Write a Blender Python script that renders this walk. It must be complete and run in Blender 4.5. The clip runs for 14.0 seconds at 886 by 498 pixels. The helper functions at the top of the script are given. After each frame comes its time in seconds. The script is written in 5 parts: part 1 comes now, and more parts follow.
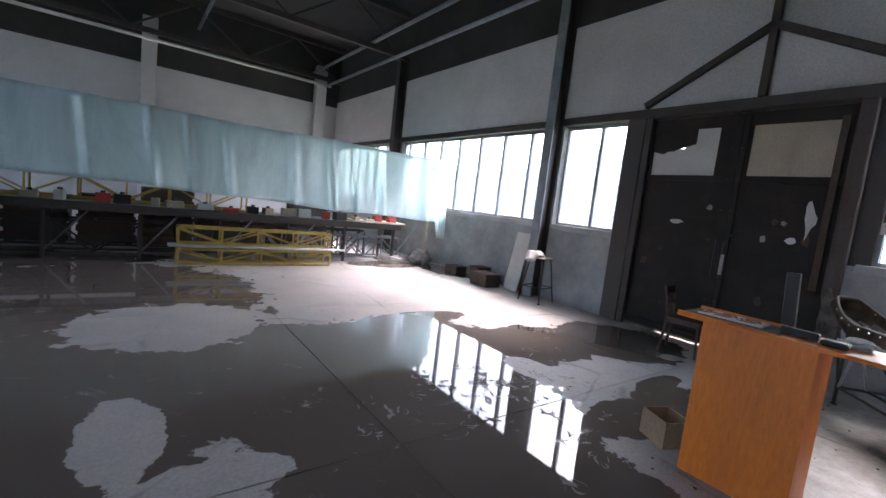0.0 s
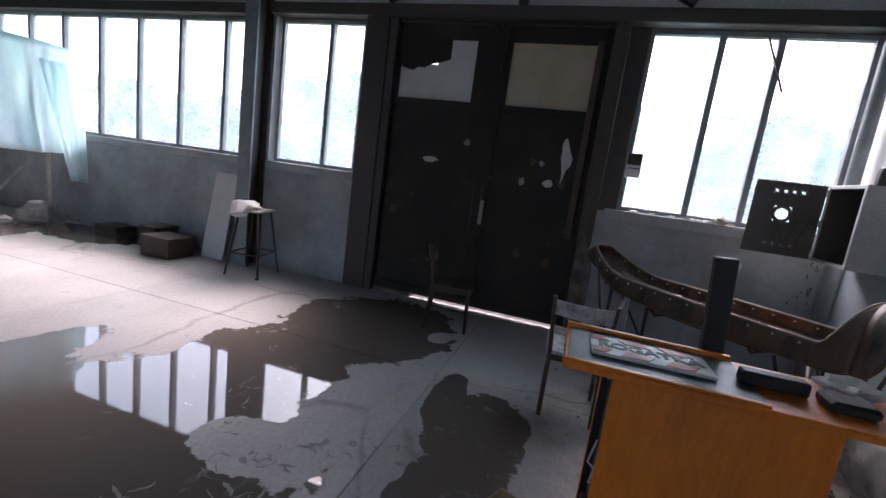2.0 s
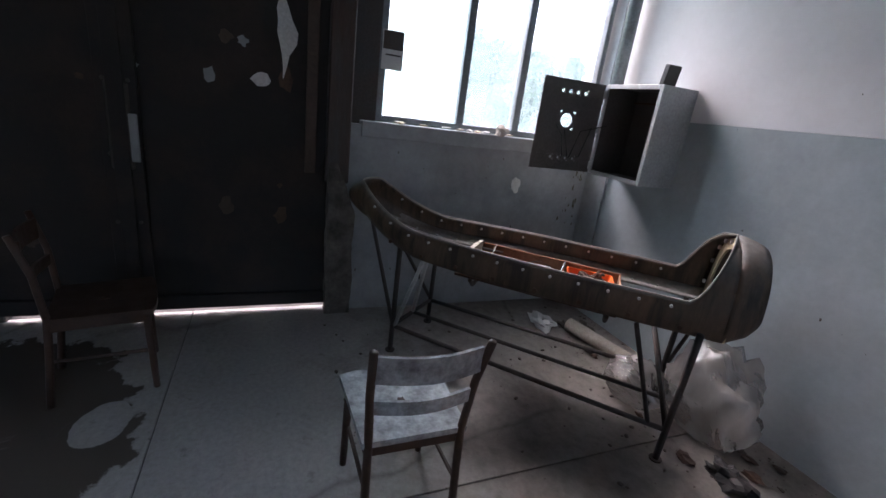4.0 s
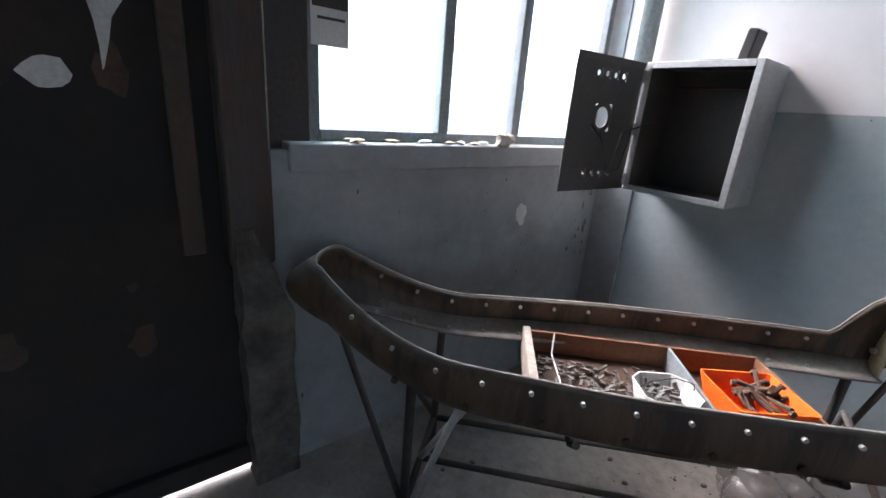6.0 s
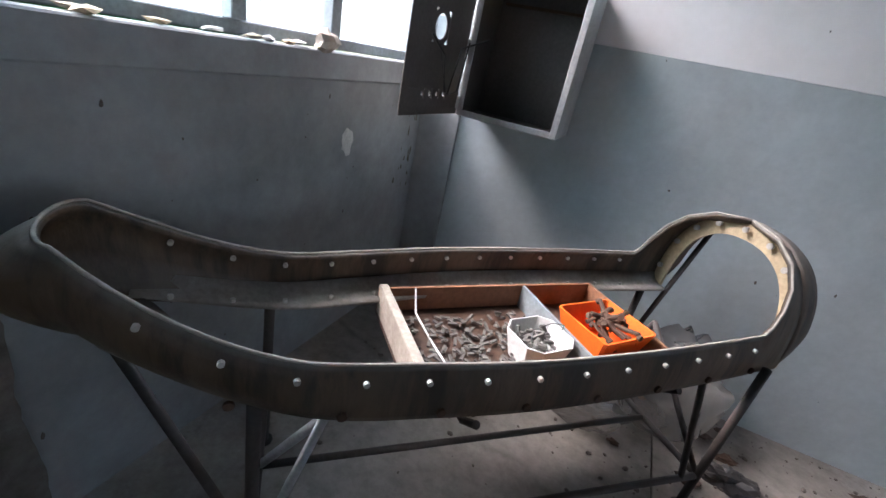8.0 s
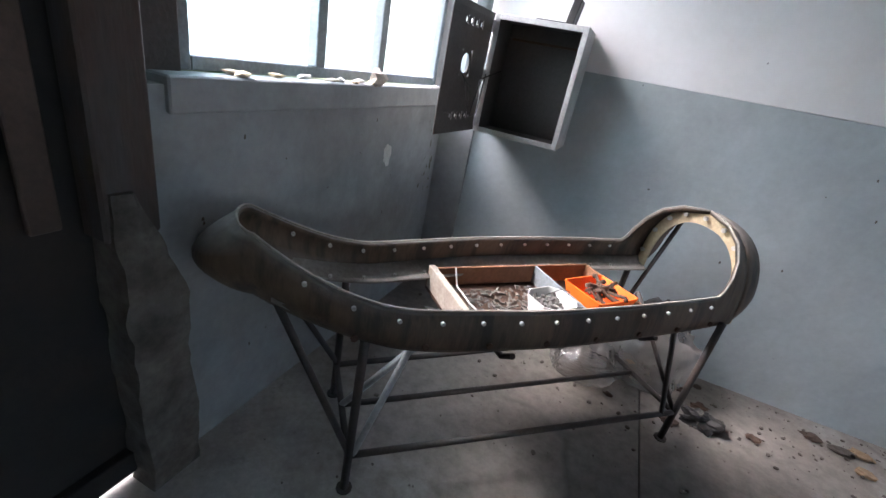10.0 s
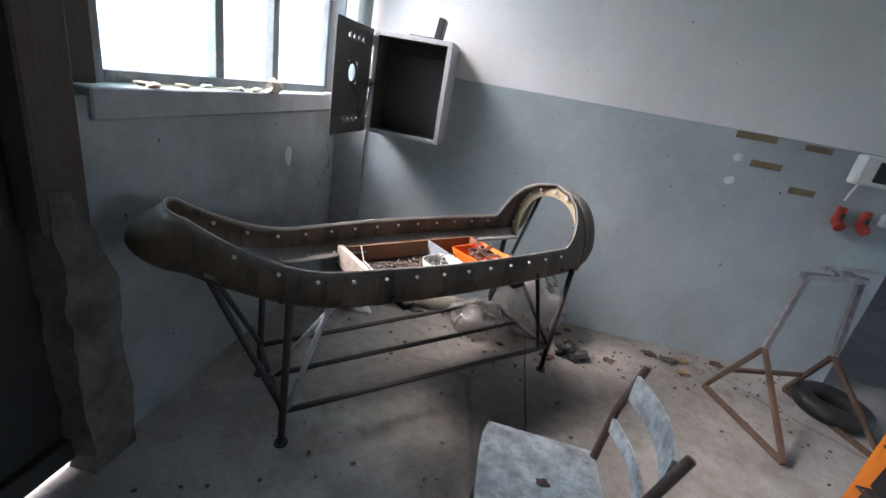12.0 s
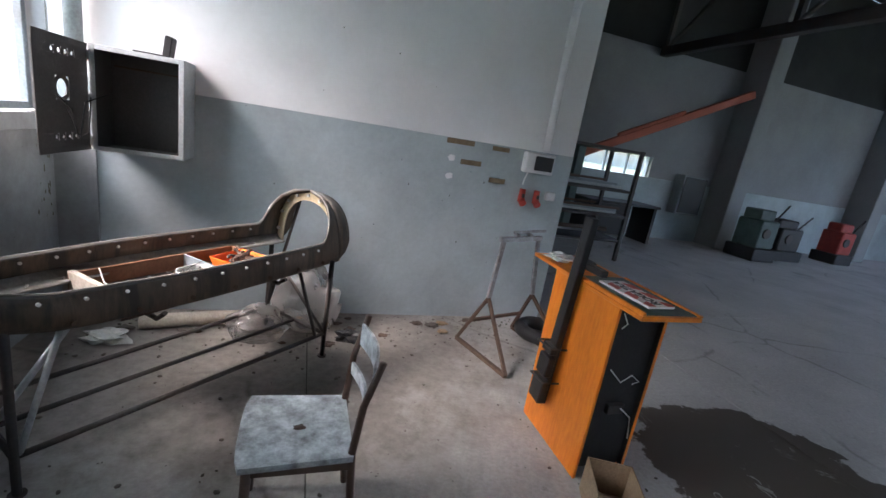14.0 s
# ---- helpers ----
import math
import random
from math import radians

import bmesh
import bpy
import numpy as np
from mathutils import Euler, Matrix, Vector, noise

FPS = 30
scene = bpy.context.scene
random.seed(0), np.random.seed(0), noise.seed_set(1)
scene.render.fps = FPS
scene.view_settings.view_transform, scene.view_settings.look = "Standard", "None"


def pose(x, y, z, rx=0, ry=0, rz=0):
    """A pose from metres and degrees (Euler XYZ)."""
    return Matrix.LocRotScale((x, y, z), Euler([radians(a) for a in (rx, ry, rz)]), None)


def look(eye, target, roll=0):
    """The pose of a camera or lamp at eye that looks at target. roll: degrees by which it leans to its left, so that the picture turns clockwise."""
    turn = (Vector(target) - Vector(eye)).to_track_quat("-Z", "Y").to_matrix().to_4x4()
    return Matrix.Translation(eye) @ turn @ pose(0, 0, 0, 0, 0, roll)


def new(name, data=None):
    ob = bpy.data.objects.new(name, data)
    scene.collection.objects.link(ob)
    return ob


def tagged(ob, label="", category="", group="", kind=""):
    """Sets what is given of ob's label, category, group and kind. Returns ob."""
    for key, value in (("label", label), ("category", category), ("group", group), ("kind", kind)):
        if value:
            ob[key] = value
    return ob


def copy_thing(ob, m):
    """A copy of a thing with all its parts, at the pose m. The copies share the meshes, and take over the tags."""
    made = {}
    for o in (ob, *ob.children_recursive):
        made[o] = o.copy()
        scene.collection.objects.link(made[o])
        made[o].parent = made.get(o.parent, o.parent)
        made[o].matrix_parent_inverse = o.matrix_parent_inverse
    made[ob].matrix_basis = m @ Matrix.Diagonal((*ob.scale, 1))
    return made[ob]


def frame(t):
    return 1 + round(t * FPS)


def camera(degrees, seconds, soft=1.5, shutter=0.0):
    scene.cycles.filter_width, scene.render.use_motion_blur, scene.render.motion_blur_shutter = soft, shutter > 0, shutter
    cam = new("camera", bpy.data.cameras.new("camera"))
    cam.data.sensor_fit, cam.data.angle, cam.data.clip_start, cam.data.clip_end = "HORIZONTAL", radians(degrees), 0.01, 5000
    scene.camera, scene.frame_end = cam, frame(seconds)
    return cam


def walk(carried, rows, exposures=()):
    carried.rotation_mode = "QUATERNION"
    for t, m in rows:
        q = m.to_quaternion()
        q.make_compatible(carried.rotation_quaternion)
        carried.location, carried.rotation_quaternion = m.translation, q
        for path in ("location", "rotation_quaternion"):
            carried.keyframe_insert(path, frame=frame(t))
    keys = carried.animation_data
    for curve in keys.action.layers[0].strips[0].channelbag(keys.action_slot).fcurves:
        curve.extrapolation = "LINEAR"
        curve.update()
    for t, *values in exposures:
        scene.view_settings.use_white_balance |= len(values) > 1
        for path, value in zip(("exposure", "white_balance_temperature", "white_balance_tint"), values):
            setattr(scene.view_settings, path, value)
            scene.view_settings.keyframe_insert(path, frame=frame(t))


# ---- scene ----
cam = camera(92, 14.0)
PATH = [
    (0, (-1.155, 4.005, 1.577), (0.031, 5.601, 1.369), 6.59),
    (0.5, (-0.753, 4.394, 1.484), (0.716, 5.732, 1.262), 7.23),
    (1, (-0.353, 4.702, 1.522), (1.215, 5.919, 1.276), 6.80),
    (1.5, (0.041, 5.098, 1.564), (1.799, 6.002, 1.259), 7.51),
    (2, (0.529, 5.361, 1.550), (2.417, 5.928, 1.214), 7.73),
    (2.5, (0.954, 5.635, 1.527), (2.907, 5.879, 1.174), 6.60),
    (3, (1.382, 5.718, 1.479), (3.334, 5.570, 1.069), 5.38),
    (3.5, (1.847, 5.706, 1.566), (3.705, 5.195, 1.027), 6.54),
    (6, (3.758, 5.622, 1.597), (5.252, 4.446, 0.976), 4.49),
    (6.5, (3.932, 5.493, 1.556), (5.273, 4.165, 0.894), 4.78),
    (7, (4.086, 5.423, 1.514), (5.093, 3.886, 0.723), 7.76),
    (9.5, (4.188, 5.786, 1.537), (4.725, 4.033, 0.738), 13.38),
    (10, (4.164, 5.968, 1.615), (4.776, 4.240, 0.815), 11.26),
    (10.5, (4.167, 6.198, 1.620), (4.757, 4.438, 0.878), 10.41),
    (11, (4.124, 6.290, 1.622), (4.554, 4.475, 0.899), 10.28),
    (11.5, (3.994, 6.343, 1.611), (4.175, 4.478, 0.911), 10.61),
    (12, (4.011, 6.348, 1.632), (4.221, 4.487, 0.931), 10.46),
    (12.5, (4.102, 6.326, 1.623), (4.464, 4.483, 0.939), 10.00),
    (13, (4.108, 6.332, 1.623), (4.426, 4.473, 0.958), 9.21),
    (13.5, (4.029, 6.445, 1.645), (3.927, 4.538, 1.051), 9.44),
    (14, (3.718, 6.765, 1.683), (3.084, 4.935, 1.187), 9.35),
]
walk(cam, [(t, look(eye, target, roll)) for t, eye, target, roll in PATH], [(0.0, 3.75, 6150.0, 31.0), (1.0, 3.25, 6050.0, 31.0), (2.5, 2.8, 5980.0, 31.0), (3.5, 2.75, 5980.0, 30.0), (6.0, 3.25, 5950.0, 24.0), (7.0, 3.25, 5950.0, 24.0), (9.5, 3.55, 5950.0, 23.0), (12.5, 3.45, 6020.0, 22.0), (14.0, 3.55, 6120.0, 24.0)])

# ---- daylight: bright overcast sky, low soft sun from the window side ----
SUN_ELEVATION, SUN_TURN = 50.0, 80.0
world = bpy.data.worlds.new("world")
scene.world = world
world.use_nodes = True
wn = world.node_tree
sky = wn.nodes.new("ShaderNodeTexSky")
sky.sky_type = "NISHITA"
sky.sun_disc = False
sky.sun_elevation, sky.sun_rotation = radians(SUN_ELEVATION), radians(SUN_TURN)
sky.air_density, sky.dust_density, sky.ozone_density = 1.2, 6.0, 1.0
wn.links.new(sky.outputs[0], wn.nodes["Background"].inputs[0])
wn.nodes["Background"].inputs[1].default_value = 0.15
sun = new("sun", bpy.data.lights.new("sun", "SUN"))
sun.data.energy, sun.data.angle, sun.data.color = 0.5, radians(25), (1.0, 0.98, 0.95)
sun.matrix_world = look((30 * math.sin(radians(SUN_TURN)), 30 * math.cos(radians(SUN_TURN)), 30), (0, 0, 0))


# ---- materials ----
def node(nt, kind, **values):
    n = nt.nodes.new(kind)
    for key, value in values.items():
        n.inputs[key].default_value = value
    return n


def ramp(nt, source, stops):
    r = nt.nodes.new("ShaderNodeValToRGB")
    while len(r.color_ramp.elements) < len(stops):
        r.color_ramp.elements.new(0.5)
    for e, (at, c) in zip(r.color_ramp.elements, stops):
        e.position = at
        e.color = (*c, 1) if isinstance(c, tuple) else (c, c, c, 1)
    nt.links.new(source, r.inputs[0])
    return r.outputs[0]


def mixed(nt, fac, a, b, mode="MIX"):
    m = nt.nodes.new("ShaderNodeMix")
    m.data_type, m.blend_type = "RGBA", mode
    for sock, v in ((m.inputs[0], fac), (m.inputs[6], a), (m.inputs[7], b)):
        if isinstance(v, (int, float)):
            sock.default_value = v
        elif isinstance(v, tuple):
            sock.default_value = (*v, 1)
        else:
            nt.links.new(v, sock)
    return m.outputs[2]


def math_node(nt, op, a, b=0.0):
    m = nt.nodes.new("ShaderNodeMath")
    m.operation = op
    for sock, v in ((m.inputs[0], a), (m.inputs[1], b)):
        if isinstance(v, (int, float)):
            sock.default_value = v
        else:
            nt.links.new(v, sock)
    return m.outputs[0]


def blank(name):
    m = bpy.data.materials.new(name)
    m.use_nodes = True
    nt = m.node_tree
    return m, nt, nt.nodes["Principled BSDF"]


def place_of(nt):
    return nt.nodes.new("ShaderNodeNewGeometry").outputs["Position"]


def noise_of(nt, scale, detail=6.0, rough=0.6, vec=None, distort=0.0, stretch=None):
    n = node(nt, "ShaderNodeTexNoise", Scale=scale, Detail=detail, Roughness=rough, Distortion=distort)
    vec = vec or place_of(nt)
    if stretch:
        mp = nt.nodes.new("ShaderNodeMapping")
        mp.inputs["Scale"].default_value = stretch
        nt.links.new(vec, mp.inputs[0])
        vec = mp.outputs[0]
    nt.links.new(vec, n.inputs["Vector"])
    return n.outputs[0]


def worn(name, base, dirt, rough=0.6, metal=0.0, scale=3.0, amount=0.6, bump=0.3, grain=60.0, stretch=None, spread=(0.35, 0.7), vary=0.0, speck=0.25):
    """Paint, wood, metal or plaster: a base colour with stains, fine grain and relief."""
    m, nt, b = blank(name)
    big = noise_of(nt, scale, 8.0, 0.65, stretch=stretch)
    fine = noise_of(nt, grain, 4.0, 0.6, stretch=stretch)
    mask = ramp(nt, big, [(spread[0], 0.0), (spread[1], 1.0)])
    col = mixed(nt, math_node(nt, "MULTIPLY", mask, amount), base, dirt)
    col = mixed(nt, speck, col, ramp(nt, fine, [(0.3, 0.25), (0.7, 0.9)]), "OVERLAY")
    if vary:
        info = nt.nodes.new("ShaderNodeObjectInfo")
        col = mixed(nt, vary, col, ramp(nt, info.outputs["Random"], [(0.0, 0.2), (1.0, 0.8)]), "OVERLAY")
    nt.links.new(col, b.inputs["Base Color"])
    b.inputs["Metallic"].default_value = metal
    nt.links.new(ramp(nt, big, [(0.3, rough), (0.75, min(1.0, rough + 0.2))]), b.inputs["Roughness"])
    bp = node(nt, "ShaderNodeBump", Strength=bump, Distance=0.004)
    nt.links.new(fine, bp.inputs["Height"])
    nt.links.new(bp.outputs[0], b.inputs["Normal"])
    return m


def plain(name, colour, rough=0.5, metal=0.0):
    return worn(name, colour, tuple(c * 0.7 for c in colour), rough, metal, 9.0, 0.35, 0.1, 120.0)


def emitting(name, colour, strength):
    m, nt, b = blank(name)
    b.inputs["Base Color"].default_value = (*colour, 1)
    b.inputs["Emission Color"].default_value = (*colour, 1)
    b.inputs["Emission Strength"].default_value = strength
    return m


def glass(name, haze, tint=(0.93, 0.97, 0.96)):
    """Window glass: clear, with a film of dust that scatters a share of the light."""
    m, nt, b = blank(name)
    nt.nodes.remove(b)
    clear = node(nt, "ShaderNodeBsdfTransparent", Color=(*tint, 1))
    gloss = node(nt, "ShaderNodeBsdfGlossy", Color=(1, 1, 1, 1), Roughness=0.05)
    dust = node(nt, "ShaderNodeBsdfTranslucent", Color=(0.62, 0.83, 0.86, 1))
    m1, m2 = nt.nodes.new("ShaderNodeMixShader"), nt.nodes.new("ShaderNodeMixShader")
    f = noise_of(nt, 2.5, 6.0, 0.7)
    nt.links.new(ramp(nt, f, [(0.3, haze * 0.4), (0.75, haze)]), m1.inputs[0])
    nt.links.new(clear.outputs[0], m1.inputs[1])
    nt.links.new(dust.outputs[0], m1.inputs[2])
    m2.inputs[0].default_value = 0.05
    nt.links.new(m1.outputs[0], m2.inputs[1])
    nt.links.new(gloss.outputs[0], m2.inputs[2])
    nt.links.new(m2.outputs[0], nt.nodes["Material Output"].inputs[0])
    return m


def film_sheet(name, tint, thin, clear_tint=None):
    """Creased translucent plastic film."""
    m, nt, b = blank(name)
    nt.nodes.remove(b)
    clear = node(nt, "ShaderNodeBsdfTransparent", Color=(*(clear_tint or tint), 1))
    milk = node(nt, "ShaderNodeBsdfTranslucent", Color=(*tint, 1))
    white = node(nt, "ShaderNodeBsdfDiffuse", Color=(*tint, 1))
    gloss = node(nt, "ShaderNodeBsdfGlossy", Color=(1, 1, 1, 1), Roughness=0.22)
    f = noise_of(nt, 1.2, 6.0, 0.7, stretch=(1.0, 1.0, 0.25), distort=1.0)
    crease = node(nt, "ShaderNodeBump", Strength=0.5, Distance=0.03)
    nt.links.new(noise_of(nt, 3.0, 8.0, 0.65, stretch=(1.0, 1.0, 0.2), distort=2.0), crease.inputs["Height"])
    for n in (milk, white, gloss):
        nt.links.new(crease.outputs[0], n.inputs["Normal"])
    a, c, d = (nt.nodes.new("ShaderNodeMixShader") for _ in range(3))
    a.inputs[0].default_value = 0.4
    nt.links.new(milk.outputs[0], a.inputs[1])
    nt.links.new(white.outputs[0], a.inputs[2])
    nt.links.new(ramp(nt, f, [(0.3, thin), (0.75, thin * 0.45)]), c.inputs[0])
    nt.links.new(a.outputs[0], c.inputs[1])
    nt.links.new(clear.outputs[0], c.inputs[2])
    d.inputs[0].default_value = 0.08
    nt.links.new(c.outputs[0], d.inputs[1])
    nt.links.new(gloss.outputs[0], d.inputs[2])
    nt.links.new(d.outputs[0], nt.nodes["Material Output"].inputs[0])
    return m


# standing water on the slabs: centre x, y and half widths of each pool
POOLS = [(-1.75, 7.6, 1.25, 1.75), (0.9, 7.55, 2.15, 1.4), (-1.35, 10.7, 1.9, 2.2), (-3.4, 7.6, 1.9, 3.2), (0.75, 6.15, 1.25, 0.85), (0.85, 5.2, 0.8, 0.6), (2.98, 5.72, 0.52, 0.34), (2.3, 5.72, 0.6, 0.30), (3.3, 6.02, 0.44, 0.13), (4.3, 7.1, 0.95, 0.85), (3.05, 7.45, 0.85, 0.66), (3.9, 12.9, 1.1, 0.4), (5.0, 12.2, 0.5, 1.0), (-3.2, 13.2, 2.6, 0.9), (2.1, 8.75, 0.75, 0.28)]
# dry rises that stand out of the water
RISES = [(-0.75, 9.15, 0.92, 0.84), (2.80, 6.52, 0.82, 0.30), (2.25, 6.78, 0.24, 0.36), (-1.15, 6.95, 0.24, 0.50), (-0.72, 6.32, 0.42, 0.22), (0.55, 8.95, 0.40, 0.09), (4.35, 6.42, 0.16, 0.12)]


def floor_material():
    m, nt, b = blank("wet concrete")
    pos = place_of(nt)
    wob = node(nt, "ShaderNodeTexNoise", Scale=1.3, Detail=7.0, Roughness=0.6)
    nt.links.new(pos, wob.inputs["Vector"])

    def reach(x, y, rx, ry):
        mp = nt.nodes.new("ShaderNodeMapping")
        mp.vector_type = "TEXTURE"
        mp.inputs["Location"].default_value = (x, y, 0)
        mp.inputs["Scale"].default_value = (rx, ry, 50)
        nt.links.new(pos, mp.inputs[0])
        ln = nt.nodes.new("ShaderNodeVectorMath")
        ln.operation = "LENGTH"
        nt.links.new(mp.outputs[0], ln.inputs[0])
        return ln.outputs["Value"]

    field = None
    for pool in POOLS:
        d = reach(*pool)
        field = d if field is None else math_node(nt, "MINIMUM", field, d)
    for rise in RISES:
        field = math_node(nt, "MAXIMUM", field, math_node(nt, "SUBTRACT", 1.95, reach(*rise)))
    shore = math_node(nt, "ADD", field, math_node(nt, "MULTIPLY", math_node(nt, "SUBTRACT", wob.outputs[0], 0.5), 0.75))
    shore = math_node(nt, "ADD", shore, math_node(nt, "MULTIPLY", math_node(nt, "SUBTRACT", noise_of(nt, 4.5, 6.0, 0.65), 0.5), 0.6))
    wet = ramp(nt, shore, [(0.96, 1.0), (0.985, 0.0)])
    damp = ramp(nt, shore, [(0.98, 1.0), (1.25, 0.0)])
    big = noise_of(nt, 0.9, 8.0, 0.65)
    fine = noise_of(nt, 35.0, 6.0, 0.7)
    spots = noise_of(nt, 7.0, 4.0, 0.7)
    dry = mixed(nt, ramp(nt, big, [(0.3, 0.0), (0.75, 1.0)]), (0.43, 0.414, 0.394), (0.33, 0.314, 0.295))
    dry = mixed(nt, 0.35, dry, ramp(nt, fine, [(0.25, 0.2), (0.75, 0.8)]), "OVERLAY")
    dry = mixed(nt, math_node(nt, "MULTIPLY", ramp(nt, spots, [(0.62, 0.0), (0.72, 1.0)]), 0.4), dry, (0.09, 0.08, 0.07))
    mp = nt.nodes.new("ShaderNodeMapping")
    mp.vector_type = "TEXTURE"
    mp.inputs["Location"].default_value = (4.0, 3.7, 0)
    mp.inputs["Scale"].default_value = (2.6, 1.7, 50)
    nt.links.new(pos, mp.inputs[0])
    ln = nt.nodes.new("ShaderNodeVectorMath")
    ln.operation = "LENGTH"
    nt.links.new(mp.outputs[0], ln.inputs[0])
    dust = math_node(nt, "ADD", ln.outputs["Value"], math_node(nt, "MULTIPLY", math_node(nt, "SUBTRACT", noise_of(nt, 2.2, 8.0, 0.7), 0.5), 1.4))
    dry = mixed(nt, math_node(nt, "MULTIPLY", ramp(nt, dust, [(0.6, 1.0), (1.25, 0.0)]), 0.88), dry, mixed(nt, ramp(nt, noise_of(nt, 14.0, 6.0, 0.7), [(0.4, 0.0), (0.7, 1.0)]), (0.22, 0.20, 0.178), (0.125, 0.11, 0.095)))
    info = nt.nodes.new("ShaderNodeObjectInfo")
    dry = mixed(nt, 0.12, dry, ramp(nt, info.outputs["Random"], [(0.0, 0.25), (1.0, 0.75)]), "OVERLAY")
    bend = node(nt, "ShaderNodeTexNoise", Scale=1.6, Detail=5.0)
    nt.links.new(pos, bend.inputs["Vector"])
    vor = node(nt, "ShaderNodeTexVoronoi", Scale=0.55)
    vor.feature = "DISTANCE_TO_EDGE"
    nt.links.new(mixed(nt, 0.22, pos, bend.outputs[1]), vor.inputs["Vector"])
    crack = math_node(nt, "MULTIPLY", ramp(nt, vor.outputs["Distance"], [(0.0, 1.0), (0.012, 0.0)]), ramp(nt, big, [(0.45, 0.0), (0.55, 1.0)]))
    dry = mixed(nt, math_node(nt, "MULTIPLY", crack, 0.45), dry, (0.05, 0.045, 0.04))
    col = mixed(nt, math_node(nt, "MULTIPLY", damp, 0.25), dry, (0.14, 0.125, 0.11))
    scum = ramp(nt, noise_of(nt, 2.2, 9.0, 0.75, distort=1.5), [(0.60, 0.0), (0.66, 1.0)])
    mud = mixed(nt, math_node(nt, "MULTIPLY", scum, 0.5), (0.115, 0.100, 0.084), (0.32, 0.30, 0.275))
    col = mixed(nt, wet, col, mud)
    nt.links.new(col, b.inputs["Base Color"])
    rough_wet = ramp(nt, scum, [(0.0, 0.03), (1.0, 0.3)])
    nt.links.new(mixed(nt, wet, ramp(nt, big, [(0.3, 0.45), (0.7, 0.66)]), rough_wet), b.inputs["Roughness"])
    b.inputs["IOR"].default_value = 1.4
    bp = node(nt, "ShaderNodeBump", Distance=0.003)
    nt.links.new(ramp(nt, wet, [(0.0, 0.35), (0.6, 0.0)]), bp.inputs["Strength"])
    nt.links.new(fine, bp.inputs["Height"])
    nt.links.new(bp.outputs[0], b.inputs["Normal"])
    return m


M_FLOOR = floor_material()
M_SUB = worn("joint dirt", (0.06, 0.055, 0.05), (0.03, 0.028, 0.025), 0.9)
M_WHITE = worn("white wall paint", (0.74, 0.75, 0.75), (0.56, 0.56, 0.54), 0.75, scale=1.1, amount=0.55, bump=0.12, grain=25, speck=0.06)
# hall white with the dimmer light of the hall put into the colour
M_HALL = worn("dimmed hall wall white", (0.31, 0.318, 0.315), (0.20, 0.20, 0.192), 0.8, scale=0.7, amount=0.6, bump=0.1, grain=25, speck=0.06)
M_PANEL = worn("grey white panel", (0.50, 0.50, 0.50), (0.36, 0.35, 0.34), 0.8, scale=0.8, amount=0.6, bump=0.3, grain=40)
M_BLUE = worn("blue grey oil paint", (0.385, 0.45, 0.465), (0.25, 0.285, 0.29), 0.42, scale=1.7, amount=0.7, bump=0.08, grain=25, speck=0.07)
M_GREYW = worn("grey lower wall paint", (0.31, 0.335, 0.345), (0.135, 0.14, 0.138), 0.5, scale=1.8, amount=0.75, bump=0.1, grain=25, speck=0.1)
M_SILL = worn("pale grey sill paint", (0.33, 0.355, 0.365), (0.19, 0.19, 0.185), 0.5, scale=4, amount=0.6, bump=0.1, grain=25, speck=0.1)
M_DARKUP = worn("dark upper wall", (0.038, 0.038, 0.036), (0.02, 0.02, 0.019), 0.8, scale=0.7)
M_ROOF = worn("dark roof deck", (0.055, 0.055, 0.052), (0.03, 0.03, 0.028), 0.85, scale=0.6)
M_STEEL = worn("dark steel", (0.055, 0.055, 0.055), (0.09, 0.06, 0.045), 0.55, 0.4, scale=5)
M_STEELBLUE = worn("blue grey painted steel", (0.22, 0.26, 0.28), (0.12, 0.10, 0.085), 0.45, 0.2, scale=5)
M_GATE = worn("dark grey green gate paint", (0.020, 0.0185, 0.017), (0.055, 0.038, 0.03), 0.8, scale=2.6, amount=0.85, bump=0.3, spread=(0.47, 0.72), speck=0.1)
M_RUST = worn("rusty steel", (0.10, 0.06, 0.04), (0.045, 0.03, 0.024), 0.8, 0.2, scale=7, bump=0.7, grain=70)
M_STEELRUST = worn("grey steel with rust streaks", (0.062, 0.064, 0.062), (0.075, 0.036, 0.022), 0.6, 0.2, scale=3.5, amount=0.85, stretch=(2, 2, 0.3))
M_BROWN = worn("brown strip", (0.075, 0.05, 0.038), (0.04, 0.027, 0.021), 0.7, scale=5)
M_CONC = worn("broken concrete", (0.15, 0.135, 0.115), (0.03, 0.026, 0.022), 0.9, scale=6, amount=0.9, bump=1.0, grain=30)
M_GLASS = glass("dusty glass", 0.18)
M_GLASS_DIRTY = glass("lime stained glass", 0.55, (0.80, 0.93, 0.93))
M_BOARD = worn("beige board", (0.42, 0.36, 0.27), (0.30, 0.25, 0.19), 0.7, scale=2)
M_WBOARD = worn("white board", (0.55, 0.55, 0.53), (0.40, 0.39, 0.37), 0.7, scale=2)
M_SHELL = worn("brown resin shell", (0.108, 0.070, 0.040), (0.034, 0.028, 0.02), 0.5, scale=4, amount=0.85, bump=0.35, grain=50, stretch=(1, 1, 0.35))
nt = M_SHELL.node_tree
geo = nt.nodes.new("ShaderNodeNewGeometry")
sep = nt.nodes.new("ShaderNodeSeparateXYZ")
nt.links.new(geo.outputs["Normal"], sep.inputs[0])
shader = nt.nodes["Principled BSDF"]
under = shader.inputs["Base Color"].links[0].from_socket
